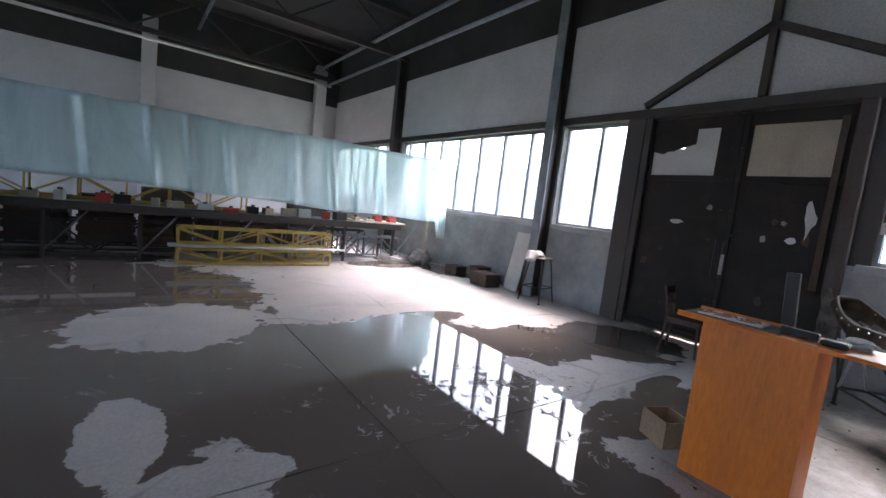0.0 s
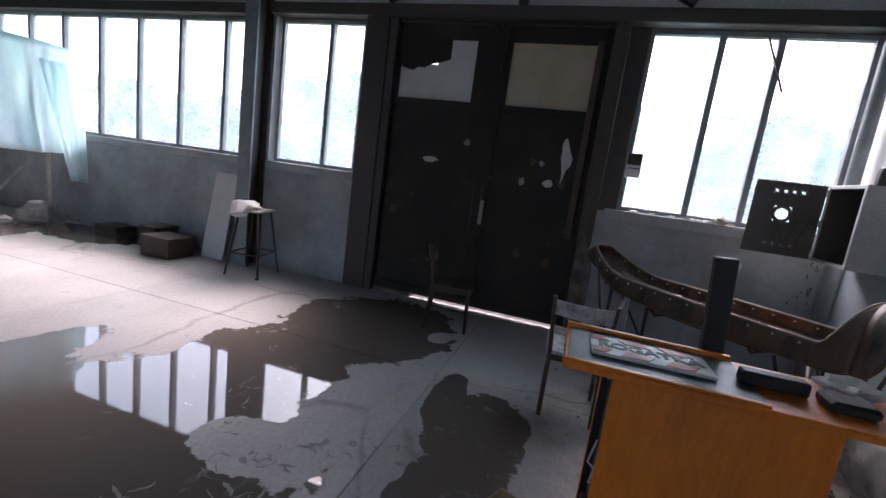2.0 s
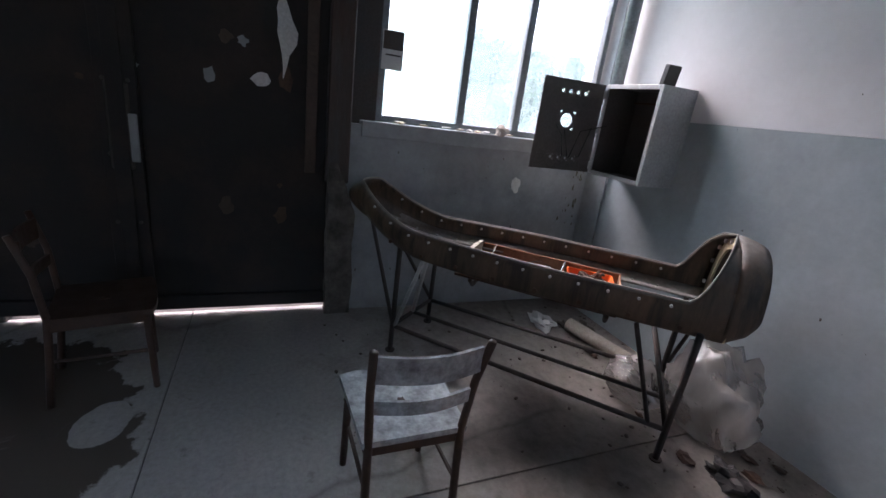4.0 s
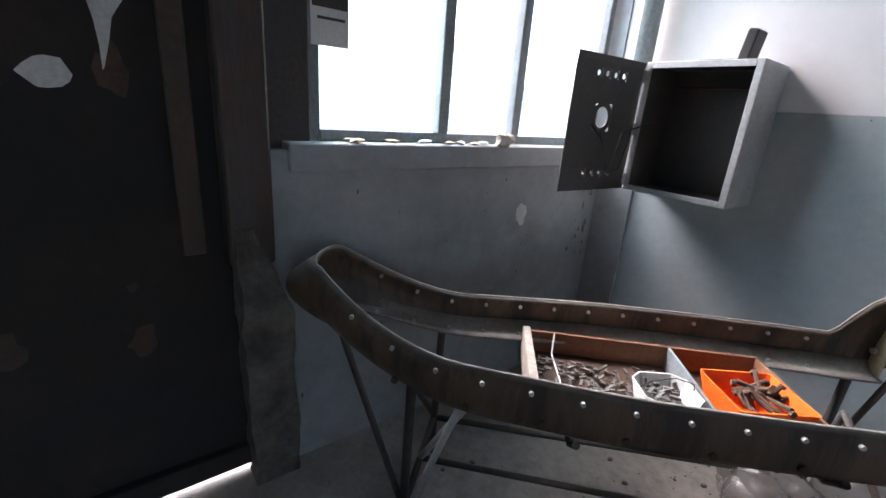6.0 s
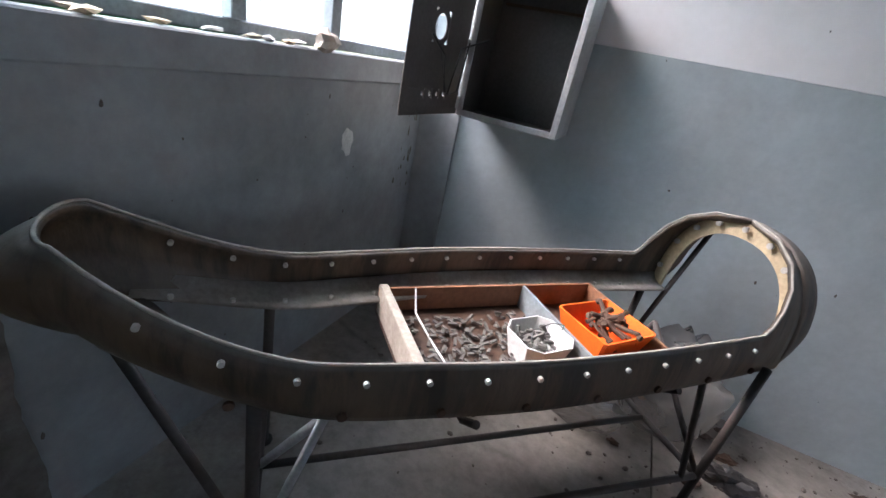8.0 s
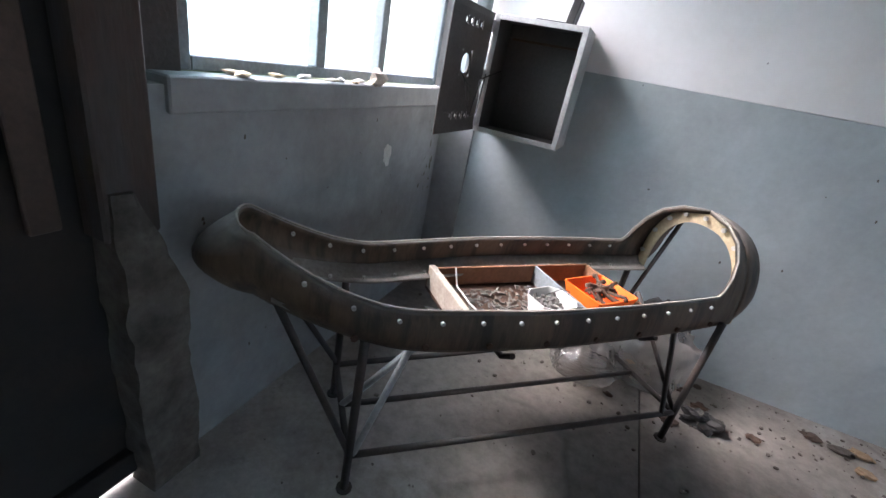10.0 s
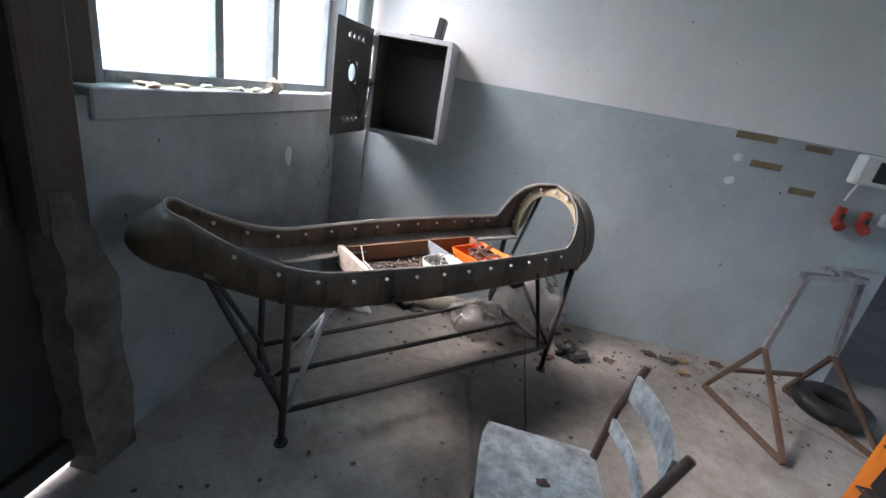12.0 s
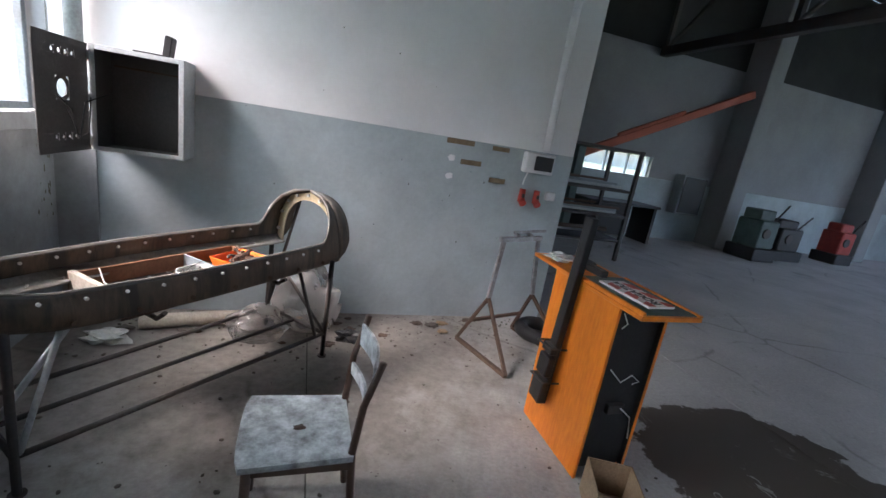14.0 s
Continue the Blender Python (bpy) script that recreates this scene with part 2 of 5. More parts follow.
# upward faces paler: dust and light from above, both put into the colour
top_pale = math_node(nt, "MULTIPLY", ramp(nt, sep.outputs["Z"], [(0.3, 0.0), (0.9, 1.0)]), ramp(nt, noise_of(nt, 9.0, 6.0, 0.7), [(0.3, 0.4), (0.65, 0.95)]))
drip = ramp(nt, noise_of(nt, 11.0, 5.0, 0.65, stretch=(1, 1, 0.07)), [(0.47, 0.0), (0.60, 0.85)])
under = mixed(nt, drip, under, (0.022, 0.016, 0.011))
nt.links.new(mixed(nt, top_pale, under, (0.26, 0.25, 0.235)), shader.inputs["Base Color"])
M_SHELLGREY = worn("dust grey shell inside", (0.32, 0.305, 0.28), (0.13, 0.115, 0.10), 0.6, scale=5, amount=0.8)
M_CREAM = worn("cream resin flange", (0.46, 0.37, 0.23), (0.28, 0.21, 0.13), 0.55, scale=8)
M_RIM = worn("pale worn rim edge", (0.34, 0.32, 0.28), (0.16, 0.14, 0.12), 0.6, scale=12)
M_BOLT = worn("bright bolt", (0.55, 0.55, 0.52), (0.25, 0.23, 0.2), 0.35, 0.8, scale=20)
M_BARE = worn("worn bare steel", (0.34, 0.345, 0.35), (0.13, 0.10, 0.085), 0.38, 0.75, scale=9, amount=0.7)
M_BITS = worn("dusty grey metal bits", (0.16, 0.155, 0.145), (0.06, 0.05, 0.042), 0.55, 0.4, scale=30)
M_BOX = worn("grey painted sheet steel", (0.40, 0.42, 0.42), (0.25, 0.25, 0.24), 0.4, 0.1, scale=4, amount=0.5)
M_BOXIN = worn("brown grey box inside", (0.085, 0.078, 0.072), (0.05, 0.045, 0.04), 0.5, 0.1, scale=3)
M_BLACK = worn("black painted steel", (0.016, 0.016, 0.017), (0.03, 0.028, 0.026), 0.45, 0.2, scale=8)
M_ORANGE = worn("orange varnished plywood", (0.76, 0.20, 0.010), (0.34, 0.09, 0.012), 0.34, scale=2.2, amount=0.55, bump=0.12, grain=60, stretch=(1, 1, 0.2))
M_GREENTOP = worn("dark green lino", (0.045, 0.075, 0.07), (0.025, 0.04, 0.038), 0.35, scale=5)
M_WOODDARK = worn("dark brown chair wood", (0.065, 0.035, 0.022), (0.03, 0.018, 0.012), 0.45, scale=10)
M_SEAT = worn("paint splashed seat", (0.48, 0.51, 0.52), (0.13, 0.13, 0.13), 0.55, scale=13, amount=0.95, bump=0.3)
M_ORANGEP = plain("orange plastic", (0.85, 0.15, 0.015), 0.35)
M_WHITEP = plain("white plastic", (0.62, 0.63, 0.62), 0.4)
M_CRATE = worn("brown plywood crate", (0.24, 0.11, 0.055), (0.13, 0.065, 0.035), 0.65, scale=6)
M_PALEWOOD = worn("pale weathered wood", (0.42, 0.38, 0.32), (0.26, 0.22, 0.18), 0.7, scale=9)
M_CARD = worn("brown cardboard", (0.33, 0.23, 0.14), (0.22, 0.15, 0.09), 0.8, scale=5)
M_YELLOW = worn("yellow painted steel", (0.40, 0.29, 0.05), (0.16, 0.11, 0.04), 0.5, 0.1, scale=6)
M_RED = worn("red painted steel", (0.42, 0.045, 0.03), (0.2, 0.03, 0.02), 0.5, scale=6)
M_REDORANGE = worn("orange red crane paint", (0.40, 0.085, 0.03), (0.22, 0.05, 0.025), 0.55, scale=3)
M_FILM = film_sheet("blue plastic film", (0.80, 0.94, 0.95), 0.52)
M_BAG = film_sheet("clear bag film", (0.42, 0.41, 0.39), 0.70, (0.84, 0.84, 0.83))
M_WHITESIGN = plain("white sign paint", (0.66, 0.65, 0.63), 0.45)
M_REDSIGN = plain("faded red sign paint", (0.42, 0.075, 0.06), 0.45)
M_INK = plain("dark grey lettering", (0.07, 0.07, 0.075), 0.5)
M_PAPER = plain("paper", (0.62, 0.61, 0.58), 0.8)
M_GREEN = worn("machine green paint", (0.06, 0.10, 0.09), (0.03, 0.045, 0.04), 0.5, scale=5)
M_DEBRIS = worn("dust and debris", (0.12, 0.105, 0.09), (0.05, 0.042, 0.036), 0.95, scale=12)
M_RUSTPATCH = worn("brown glue patch", (0.20, 0.15, 0.09), (0.12, 0.085, 0.05), 0.8, scale=14)
M_LAMP = emitting("lamp diffuser", (0.95, 0.97, 1.0), 0.25)
M_GRASS = worn("rough grass ground", (0.055, 0.08, 0.014), (0.035, 0.058, 0.012), 0.95, scale=0.8, bump=0.6)
M_LEAF = worn("hedge leaves", (0.05, 0.15, 0.05), (0.035, 0.11, 0.06), 0.9, scale=1.0, speck=0.0)
M_LEAF.node_tree.nodes["Principled BSDF"].inputs["Specular IOR Level"].default_value = 0.1
M_BARK = worn("bark", (0.10, 0.08, 0.06), (0.05, 0.04, 0.03), 0.9, scale=5)


# ---- building helpers ----
def to_mesh(name, bm, *mats, smooth=False):
    me = bpy.data.meshes.new(name)
    bm.to_mesh(me)
    bm.free()
    for m in mats:
        me.materials.append(m)
    if smooth:
        me.shade_smooth()
    return me


def part(name, bm, mat, parent=None, label="", smooth=False):
    ob = new(name, to_mesh(name, bm, *(mat if isinstance(mat, (list, tuple)) else (mat,)), smooth=smooth))
    ob.parent = parent
    return tagged(ob, label) if label else ob


def thing(name, label, category, at=(0, 0, 0), turn=0.0, group="", kind=""):
    ob = new(name)
    ob.empty_display_size = 0.1
    ob.matrix_basis = pose(*at, 0, 0, turn)
    return tagged(ob, label, category, group, kind)


def solid(name, bm, mat, label, category="", group="", kind="", smooth=False):
    return tagged(part(name, bm, mat, smooth=smooth), label, category, group, kind)


def bevel(bm, width, segments=1):
    if width:
        bmesh.ops.bevel(bm, geom=list(bm.edges), offset=width, segments=segments, affect="EDGES", profile=0.5)
    return bm


def box(x0, x1, y0, y1, z0, z1, edge=0.0, m=None):
    bm = bmesh.new()
    bmesh.ops.create_cube(bm, size=1, matrix=Matrix.Translation(((x0 + x1) / 2, (y0 + y1) / 2, (z0 + z1) / 2)) @ Matrix.Diagonal((x1 - x0, y1 - y0, z1 - z0, 1)))
    bevel(bm, edge)
    if m is not None:
        bmesh.ops.transform(bm, matrix=m, verts=bm.verts)
    return bm


def merge(*bms):
    out = bmesh.new()
    for b in bms:
        me = bpy.data.meshes.new("tmp")
        b.to_mesh(me)
        b.free()
        out.from_mesh(me)
        bpy.data.meshes.remove(me)
    return out


def bar(a, b, w, h=None, edge=0.0, up=(0, 0, 1)):
    """A straight bar of w x h from a to b."""
    a, b = Vector(a), Vector(b)
    d = b - a
    z = d.normalized()
    u = Vector(up)
    if abs(z.dot(u)) > 0.98:
        u = Vector((0, 1, 0))
    x = u.cross(z).normalized()
    y = z.cross(x)
    m = Matrix((x, y, z)).transposed().to_4x4()
    m.translation = (a + b) / 2
    bm = bmesh.new()
    bmesh.ops.create_cube(bm, size=1, matrix=Matrix.Diagonal((w, h or w, d.length, 1)))
    bevel(bm, edge)
    bmesh.ops.transform(bm, matrix=m, verts=bm.verts)
    return bm


def tube(points, r, n=8, taper=1.0, closed=False):
    """A round bar through points."""
    pts = [Vector(p) for p in points]
    bm = bmesh.new()
    rings = []
    for i, p in enumerate(pts):
        d = (pts[min(i + 1, len(pts) - 1)] - pts[max(i - 1, 0)]).normalized()
        u = Vector((0, 0, 1)) if abs(d.z) < 0.9 else Vector((0, 1, 0))
        x = u.cross(d).normalized()
        y = d.cross(x)
        rr = r * (1 + (taper - 1) * i / (len(pts) - 1))
        rings.append([bm.verts.new(p + (x * math.cos(k * math.tau / n) + y * math.sin(k * math.tau / n)) * rr) for k in range(n)])
    for a, b in zip(rings, rings[1:]):
        for k in range(n):
            bm.faces.new((a[k], a[(k + 1) % n], b[(k + 1) % n], b[k]))
    bm.faces.new(rings[0][::-1])
    bm.faces.new(rings[-1])
    return bm


def disc(at, axis, r, h, n=10):
    a = Vector(at)
    return tube([a, a + Vector(axis).normalized() * h], r, n)


def loft(rows, closed=False, thick=0.0):
    """A skin through rows of points; thick gives it depth."""
    bm = bmesh.new()
    vs = [[bm.verts.new(p) for p in row] for row in rows]
    for a, b in zip(vs, vs[1:]):
        for k in range(len(a) - 1 + closed):
            j = (k + 1) % len(a)
            bm.faces.new((a[k], a[j], b[j], b[k]))
    bmesh.ops.recalc_face_normals(bm, faces=bm.faces)
    if thick:
        bmesh.ops.solidify(bm, geom=list(bm.faces), thickness=thick)
    return bm


def lump(at, r, seed, rough=0.35, detail=2, scale=(1, 1, 1)):
    bm = bmesh.new()
    bmesh.ops.create_icosphere(bm, subdivisions=detail, radius=1)
    for v in bm.verts:
        k = 1 + rough * noise.noise(v.co * 1.7 + Vector((seed * 3.1, seed, 0)))
        v.co = Vector(at) + Vector((v.co.x * r * scale[0] * k, v.co.y * r * scale[1] * k, v.co.z * r * scale[2] * k))
    return bm


def crumpled(at, sx, sy, sz, seed, n=14):
    """A crumpled bag: a closed, creased skin that sits flat on z = 0."""
    bm = bmesh.new()
    bmesh.ops.create_icosphere(bm, subdivisions=4, radius=1)
    for v in bm.verts:
        c = v.co.copy()
        k = 1 + 0.22 * noise.noise(c * 1.8 + Vector((seed, 0, 0))) - 0.20 * abs(noise.noise(c * 4.0 + Vector((0, seed, 0)))) - 0.12 * abs(noise.noise(c * 9.0 + Vector((seed, seed, 0))))
        v.co = Vector(at) + Vector((c.x * sx * k, c.y * sy * k, max(0.003, (c.z * 0.62 + 0.42) * sz * k)))
    return bm


# ---- ground and outside ----
bm = bmesh.new()
bmesh.ops.create_grid(bm, x_segments=2, y_segments=2, size=1500, matrix=Matrix.Translation((0, 0, -0.12)))
solid("ground", bm, M_GRASS, "rough green grass round the hall", "ground", kind="structure")


def bush(at, height, seed, label):
    rng = random.Random(seed)
    root = thing("bush", label, "bush", at, group="bushes outside the windows")
    part("trunk", merge(*(tube([(0, 0, -0.1), (rng.uniform(-0.3, 0.3), rng.uniform(-0.3, 0.3), height * 0.4), (rng.uniform(-0.9, 0.9), rng.uniform(-0.9, 0.9), height * 0.8)], 0.07, 6, 0.3) for _ in range(4))), M_BARK, root)
    verts, faces = [], []
    clumps = [(rng.gauss(0, height * 0.28), rng.gauss(0, height * 0.28), height * rng.uniform(0.12, 0.95), height * rng.uniform(0.12, 0.24)) for _ in range(42)]
    for cx, cy, cz, r in clumps:
        for _ in range(320):
            d = Vector((rng.gauss(0, 1), rng.gauss(0, 1), rng.gauss(0, 0.8))).normalized() * r * rng.uniform(0.5, 1.05)
            p = Vector((cx, cy, cz)) + d
            a = Vector((rng.gauss(0, 1), rng.gauss(0, 1), rng.gauss(0, 1))).normalized() * 0.12
            b = a.cross(Vector((rng.gauss(0, 1), rng.gauss(0, 1), rng.gauss(0, 1)))).normalized() * 0.09
            n = len(verts)
            verts += [p - a, p + b, p + a, p - b]
            faces.append((n, n + 1, n + 2, n + 3))
    me = bpy.data.meshes.new("crown")
    me.from_pydata([tuple(v) for v in verts], [], faces)
    me.materials.append(M_LEAF)
    crown = new("crown", me)
    crown.parent = root
    return root


first = bush((17, 1.5, -0.12), 3.4, 1, "dense green bush on the grass outside")
for i, (x, y, k, s) in enumerate([(18, 5.0, 40, 0.8), (20, 8.5, 90, 1.15), (19, 12.5, 150, 0.95), (22, 17, 210, 1.3), (21, 22, 280, 1.0), (24, 28, 330, 1.4), (17, -2.5, 20, 1.1), (25, 36, 70, 1.5), (26, 1, 10, 1.5), (27, -8, 10, 1.6), (19, -6, 60, 1.2), (30, 6, 130, 2.0), (31, 14, 30, 2.1), (33, 24, 200, 2.2), (30, -3, 250, 1.9)]):
    copy_thing(first, pose(x, y, -0.12, 0, 0, k) @ Matrix.Diagonal((s, s, s, 1)))
verts, faces = [], []
rng = random.Random(5)
for i in range(11000):
    x, y = 5.75 + 14 * rng.random() ** 1.8, rng.uniform(-3, 22)
    if i > 9000:
        x, y = rng.uniform(5.66, 6.1), rng.uniform(5.0, 8.0)
    h, a = rng.uniform(0.15, 0.5), rng.uniform(0, 3.14)
    n = len(verts)
    dx, dy = 0.012 * math.cos(a), 0.012 * math.sin(a)
    lx, ly = rng.uniform(-0.12, 0.12), rng.uniform(-0.12, 0.12)
    verts += [(x - dx, y - dy, -0.12), (x + dx, y + dy, -0.12), (x + lx, y + ly, h - 0.12)]
    faces.append((n, n + 1, n + 2))
me = bpy.data.meshes.new("tall_grass")
me.from_pydata(verts, [], faces)
me.materials.append(worn("pale dry grass", (0.22, 0.24, 0.07), (0.12, 0.16, 0.05), 0.8, scale=1.0))
tagged(new("tall_grass", me), "tall pale green grass outside the wall", "grass", kind="stuff")

# ---- the shell of the hall ----
WX, WXO, NY, SY, WEST, ROOF = 5.38, 5.62, 20.9, -2.3, -16.0, 7.0
SILL, HEAD, PANEL = 1.44, 3.26, 5.05
BAYS = [(3.10, 4.99), (8.16, 9.40), (9.72, 15.40), (15.85, 20.6)]


def wall(name, bm, mat, label):
    return solid(name, bm, mat, label, "wall", kind="structure")


# window wall: lower wall in pieces, head wall above
wall("wall_east_low", merge(box(WX, WXO, 2.9, 5.198, -0.1, SILL - 0.03), box(WX, WXO, 8.0, NY, -0.1, SILL - 0.03)), M_GREYW, "lower window wall in stained blue grey paint")
wall("wall_east_band", merge(box(WX, WXO, 2.9, 5.02, HEAD + 0.14, PANEL), box(WX, WXO, 5.02, 8.0, HEAD + 0.14, PANEL), box(WX, WXO, 8.0, NY, HEAD + 0.14, PANEL)), M_PANEL, "pale grey panel wall above the windows")
wall("wall_east_top", box(WX + 0.05, WXO, SY, NY, PANEL, ROOF), M_DARKUP, "dark upper wall below the roof")
wall("wall_east_jambs", merge(box(WX, WXO, 2.88, 3.08, SILL - 0.03, HEAD + 0.14), box(WX, WXO, 9.42, 9.70, SILL - 0.03, HEAD + 0.14), box(WX, WXO, 15.42, 15.83, SILL - 0.03, HEAD + 0.14), box(WX, WXO, 20.62, NY, SILL - 0.03, HEAD + 0.14)), M_GREYW, "grey piers between the windows")
wall("wall_east_south", box(WX, WXO, SY, 2.88, -0.1, PANEL), M_PANEL, "closed pale wall south of the partition")
solid("lintel_beam", merge(box(5.30, WXO, 2.95, 9.45, HEAD + 0.003, HEAD + 0.138, 0.008), box(5.34, WXO, 9.66, NY, HEAD + 0.003, HEAD + 0.137, 0.008)), M_STEEL, "dark steel lintel beam over the windows", "beam", kind="structure")
wall("wall_north", box(WEST, WXO, NY, NY + 0.25, -0.1, 4.85), M_PANEL, "pale grey far wall of panels")
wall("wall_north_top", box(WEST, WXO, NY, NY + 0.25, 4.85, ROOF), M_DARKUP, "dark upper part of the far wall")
wall("wall_south", merge(box(WEST, -4.6, SY - 0.25, SY, 1.55, 4.5), box(-2.6, WXO, SY - 0.25, SY, 1.55, 4.5), box(-4.6, -2.6, SY - 0.25, SY, 2.05, 4.5)), M_HALL, "white hall wall below a dark top")
wall("wall_south_top", box(WEST, WXO, SY - 0.25, SY - 0.003, 4.5, ROOF), M_DARKUP, "dark top of the hall wall")
cross = thing("cross_truss", "dark steel cross truss low under the hall roof", "truss", (-4.05, 0, 0), kind="structure")
part("bottom_chord", box(-0.10, 0.10, SY + 0.01, 9.3, 4.33, 4.53, 0.01), M_STEEL, cross)
for k in range(4):
    y = SY + 0.12 + 2.87 * k
    part("hanger", box(-0.05, 0.05, y - 0.05, y + 0.05, 4.531, ROOF - 0.002), M_STEEL, cross)
    if k < 3:
        part("brace", bar((0, y + 0.06, 4.56), (0, y + 2.8, 6.9), 0.07, 0.05), M_STEEL, cross)
wall("wall_south_low", box(WEST, WXO, SY - 0.25, SY + 0.004, -0.1, 1.545), M_BLUE, "grey blue painted lower hall wall")
wall("wall_west", merge(box(WEST - 0.25, WEST, SY, NY, -0.1, SILL), box(WEST - 0.25, WEST, SY, NY, 4.6, ROOF), box(WEST - 0.25, WEST, SY, 0.8, SILL, 4.6), box(WEST - 0.25, WEST, 20.0, NY, SILL, 4.6)), M_PANEL, "pale wall on the other side of the hall")
# unseen window band, added to let more daylight in from the west
fill_windows = thing("window_5", "unseen band of steel framed windows added to light the hall", "window", kind="structure")
for i in range(17):
    y = 0.8 + 1.2 * i
    part("mullion", box(WEST - 0.15, WEST - 0.08, y - 0.03, y + 0.03, SILL, 4.6), M_STEELBLUE, fill_windows)
    if i < 16:
        part("pane", box(WEST - 0.12, WEST - 0.115, y + 0.03, y + 1.17, SILL, 4.6), M_GLASS, fill_windows).visible_shadow = False
wall("partition_wall", box(1.27, WX, 2.85, 3.07, 1.702, ROOF), M_WHITE, "white upper part of the partition wall")
wall("partition_wall_low", box(1.27, WX, 2.85, 3.075, -0.1, 1.70), M_BLUE, "glossy blue grey oil paint on the partition")
south_window = thing("window_6", "low steel framed window in the hall wall", "window", kind="structure")
for x in (-4.6, -3.93, -3.27, -2.63):
    part("mullion", box(x, x + 0.03, SY - 0.15, SY - 0.08, 1.55, 2.05), M_STEELBLUE, south_window)
part("pane", box(-4.6, -2.6, SY - 0.12, SY - 0.115, 1.55, 2.05), M_GLASS, south_window).visible_shadow = False
# a long unseen roof opening over the far side, added to brighten the hall
fill_roof_light = thing("window_7", "unseen glazed roof opening added to light the hall", "window", kind="structure")
for i in range(13):
    part("glazing_bar", box(-13.0, -10.6, 3.9 + 1.25 * i, 3.96 + 1.25 * i, ROOF + 0.08, ROOF + 0.16), M_STEELBLUE, fill_roof_light)
    if i < 12:
        part("pane", box(-13.0, -10.6, 3.97 + 1.25 * i, 5.14 + 1.25 * i, ROOF + 0.1, ROOF + 0.106), M_GLASS, fill_roof_light).visible_shadow = False
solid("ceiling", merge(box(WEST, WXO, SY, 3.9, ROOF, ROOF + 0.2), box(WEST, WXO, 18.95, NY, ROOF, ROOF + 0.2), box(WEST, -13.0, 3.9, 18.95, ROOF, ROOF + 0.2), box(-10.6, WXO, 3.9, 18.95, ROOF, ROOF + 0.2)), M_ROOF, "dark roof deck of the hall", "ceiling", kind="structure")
# corner column and columns between the bays
solid("corner_column", merge(box(5.13, WX, 3.076, 3.10, 0, SILL, 0.004)), M_GREYW, "grey painted corner pier with mildew", "column", kind="structure")
solid("drain_pipe", tube([(5.2, 3.16, SILL), (5.2, 3.16, 5.0)], 0.05, 12), M_STEELBLUE, "light blue painted pipe in the corner", "pipe", kind="structure", smooth=True)
for y in (3.02, 9.56, 15.62):
    col = thing("steel_column", "dark painted steel column on the window wall", "column", (0, 0, 0), kind="structure")
    part("flange", box(5.10, 5.13, y - 0.10, y + 0.10, 0 if y > 4 else 3.3, 5.6, 0.003), M_STEELBLUE if y < 12 else M_STEEL, col)
    part("web", box(5.13, 5.36, y - 0.012, y + 0.012, 0 if y > 4 else 3.3, 5.6), M_STEEL, col)
    part("flange", box(5.36, 5.379, y - 0.10, y + 0.10, 0 if y > 4 else 3.3, 5.6, 0.003), M_STEEL, col)
    part("head_plate", box(5.0, 5.379, y - 0.16, y + 0.16, 5.6, 5.68), M_STEEL, col)
for x in (-11.6, -6.1, -0.8, 4.6):
    solid("wall_pier", box(x - 0.2, x + 0.2, NY - 0.3, NY, 0, 6.2, 0.015), M_PANEL, "square concrete pier on the far wall", "column", kind="structure")
for x in (-12.65, -6.95):
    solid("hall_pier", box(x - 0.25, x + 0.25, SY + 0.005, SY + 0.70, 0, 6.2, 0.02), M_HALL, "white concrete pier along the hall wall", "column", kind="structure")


# steel roof trusses over the columns
def truss(y):
    t = thing("roof_truss", "dark welded steel roof truss", "truss", (0, y, 0), kind="structure", group="roof trusses")
    part("bottom_chord", box(WEST, 5.3, -0.07, 0.07, 5.65, 5.79), M_STEEL, t)
    part("top_chord", box(WEST, 5.3, -0.08, 0.08, 6.82, 6.96), M_STEEL, t)
    x, up = 5.1, True
    while x > WEST + 1.7:
        part("brace", bar((x, 0, 5.75 if up else 6.85), (x - 1.6, 0, 6.85 if up else 5.75), 0.08, 0.05), M_STEEL, t)
        x, up = x - 1.6, not up
    return t


for y in (3.6, 9.56, 15.6, 20.4):
    truss(y)
for x, z in ((4.75, 5.5), (4.3, 5.9), (0.5, 6.3)):
    solid("roof_pipe", tube([(x, 3.2, z), (x, NY - 0.1, z)], 0.05, 10), M_STEELBLUE, "grey pipe running under the roof", "pipe", kind="structure", smooth=True)
solid("roof_pipe", tube([(WEST + 0.2, NY - 0.45, 5.5), (4.9, NY - 0.45, 5.5)], 0.05, 10), M_WBOARD, "pale pipe along the far wall", "pipe", kind="structure", smooth=True)


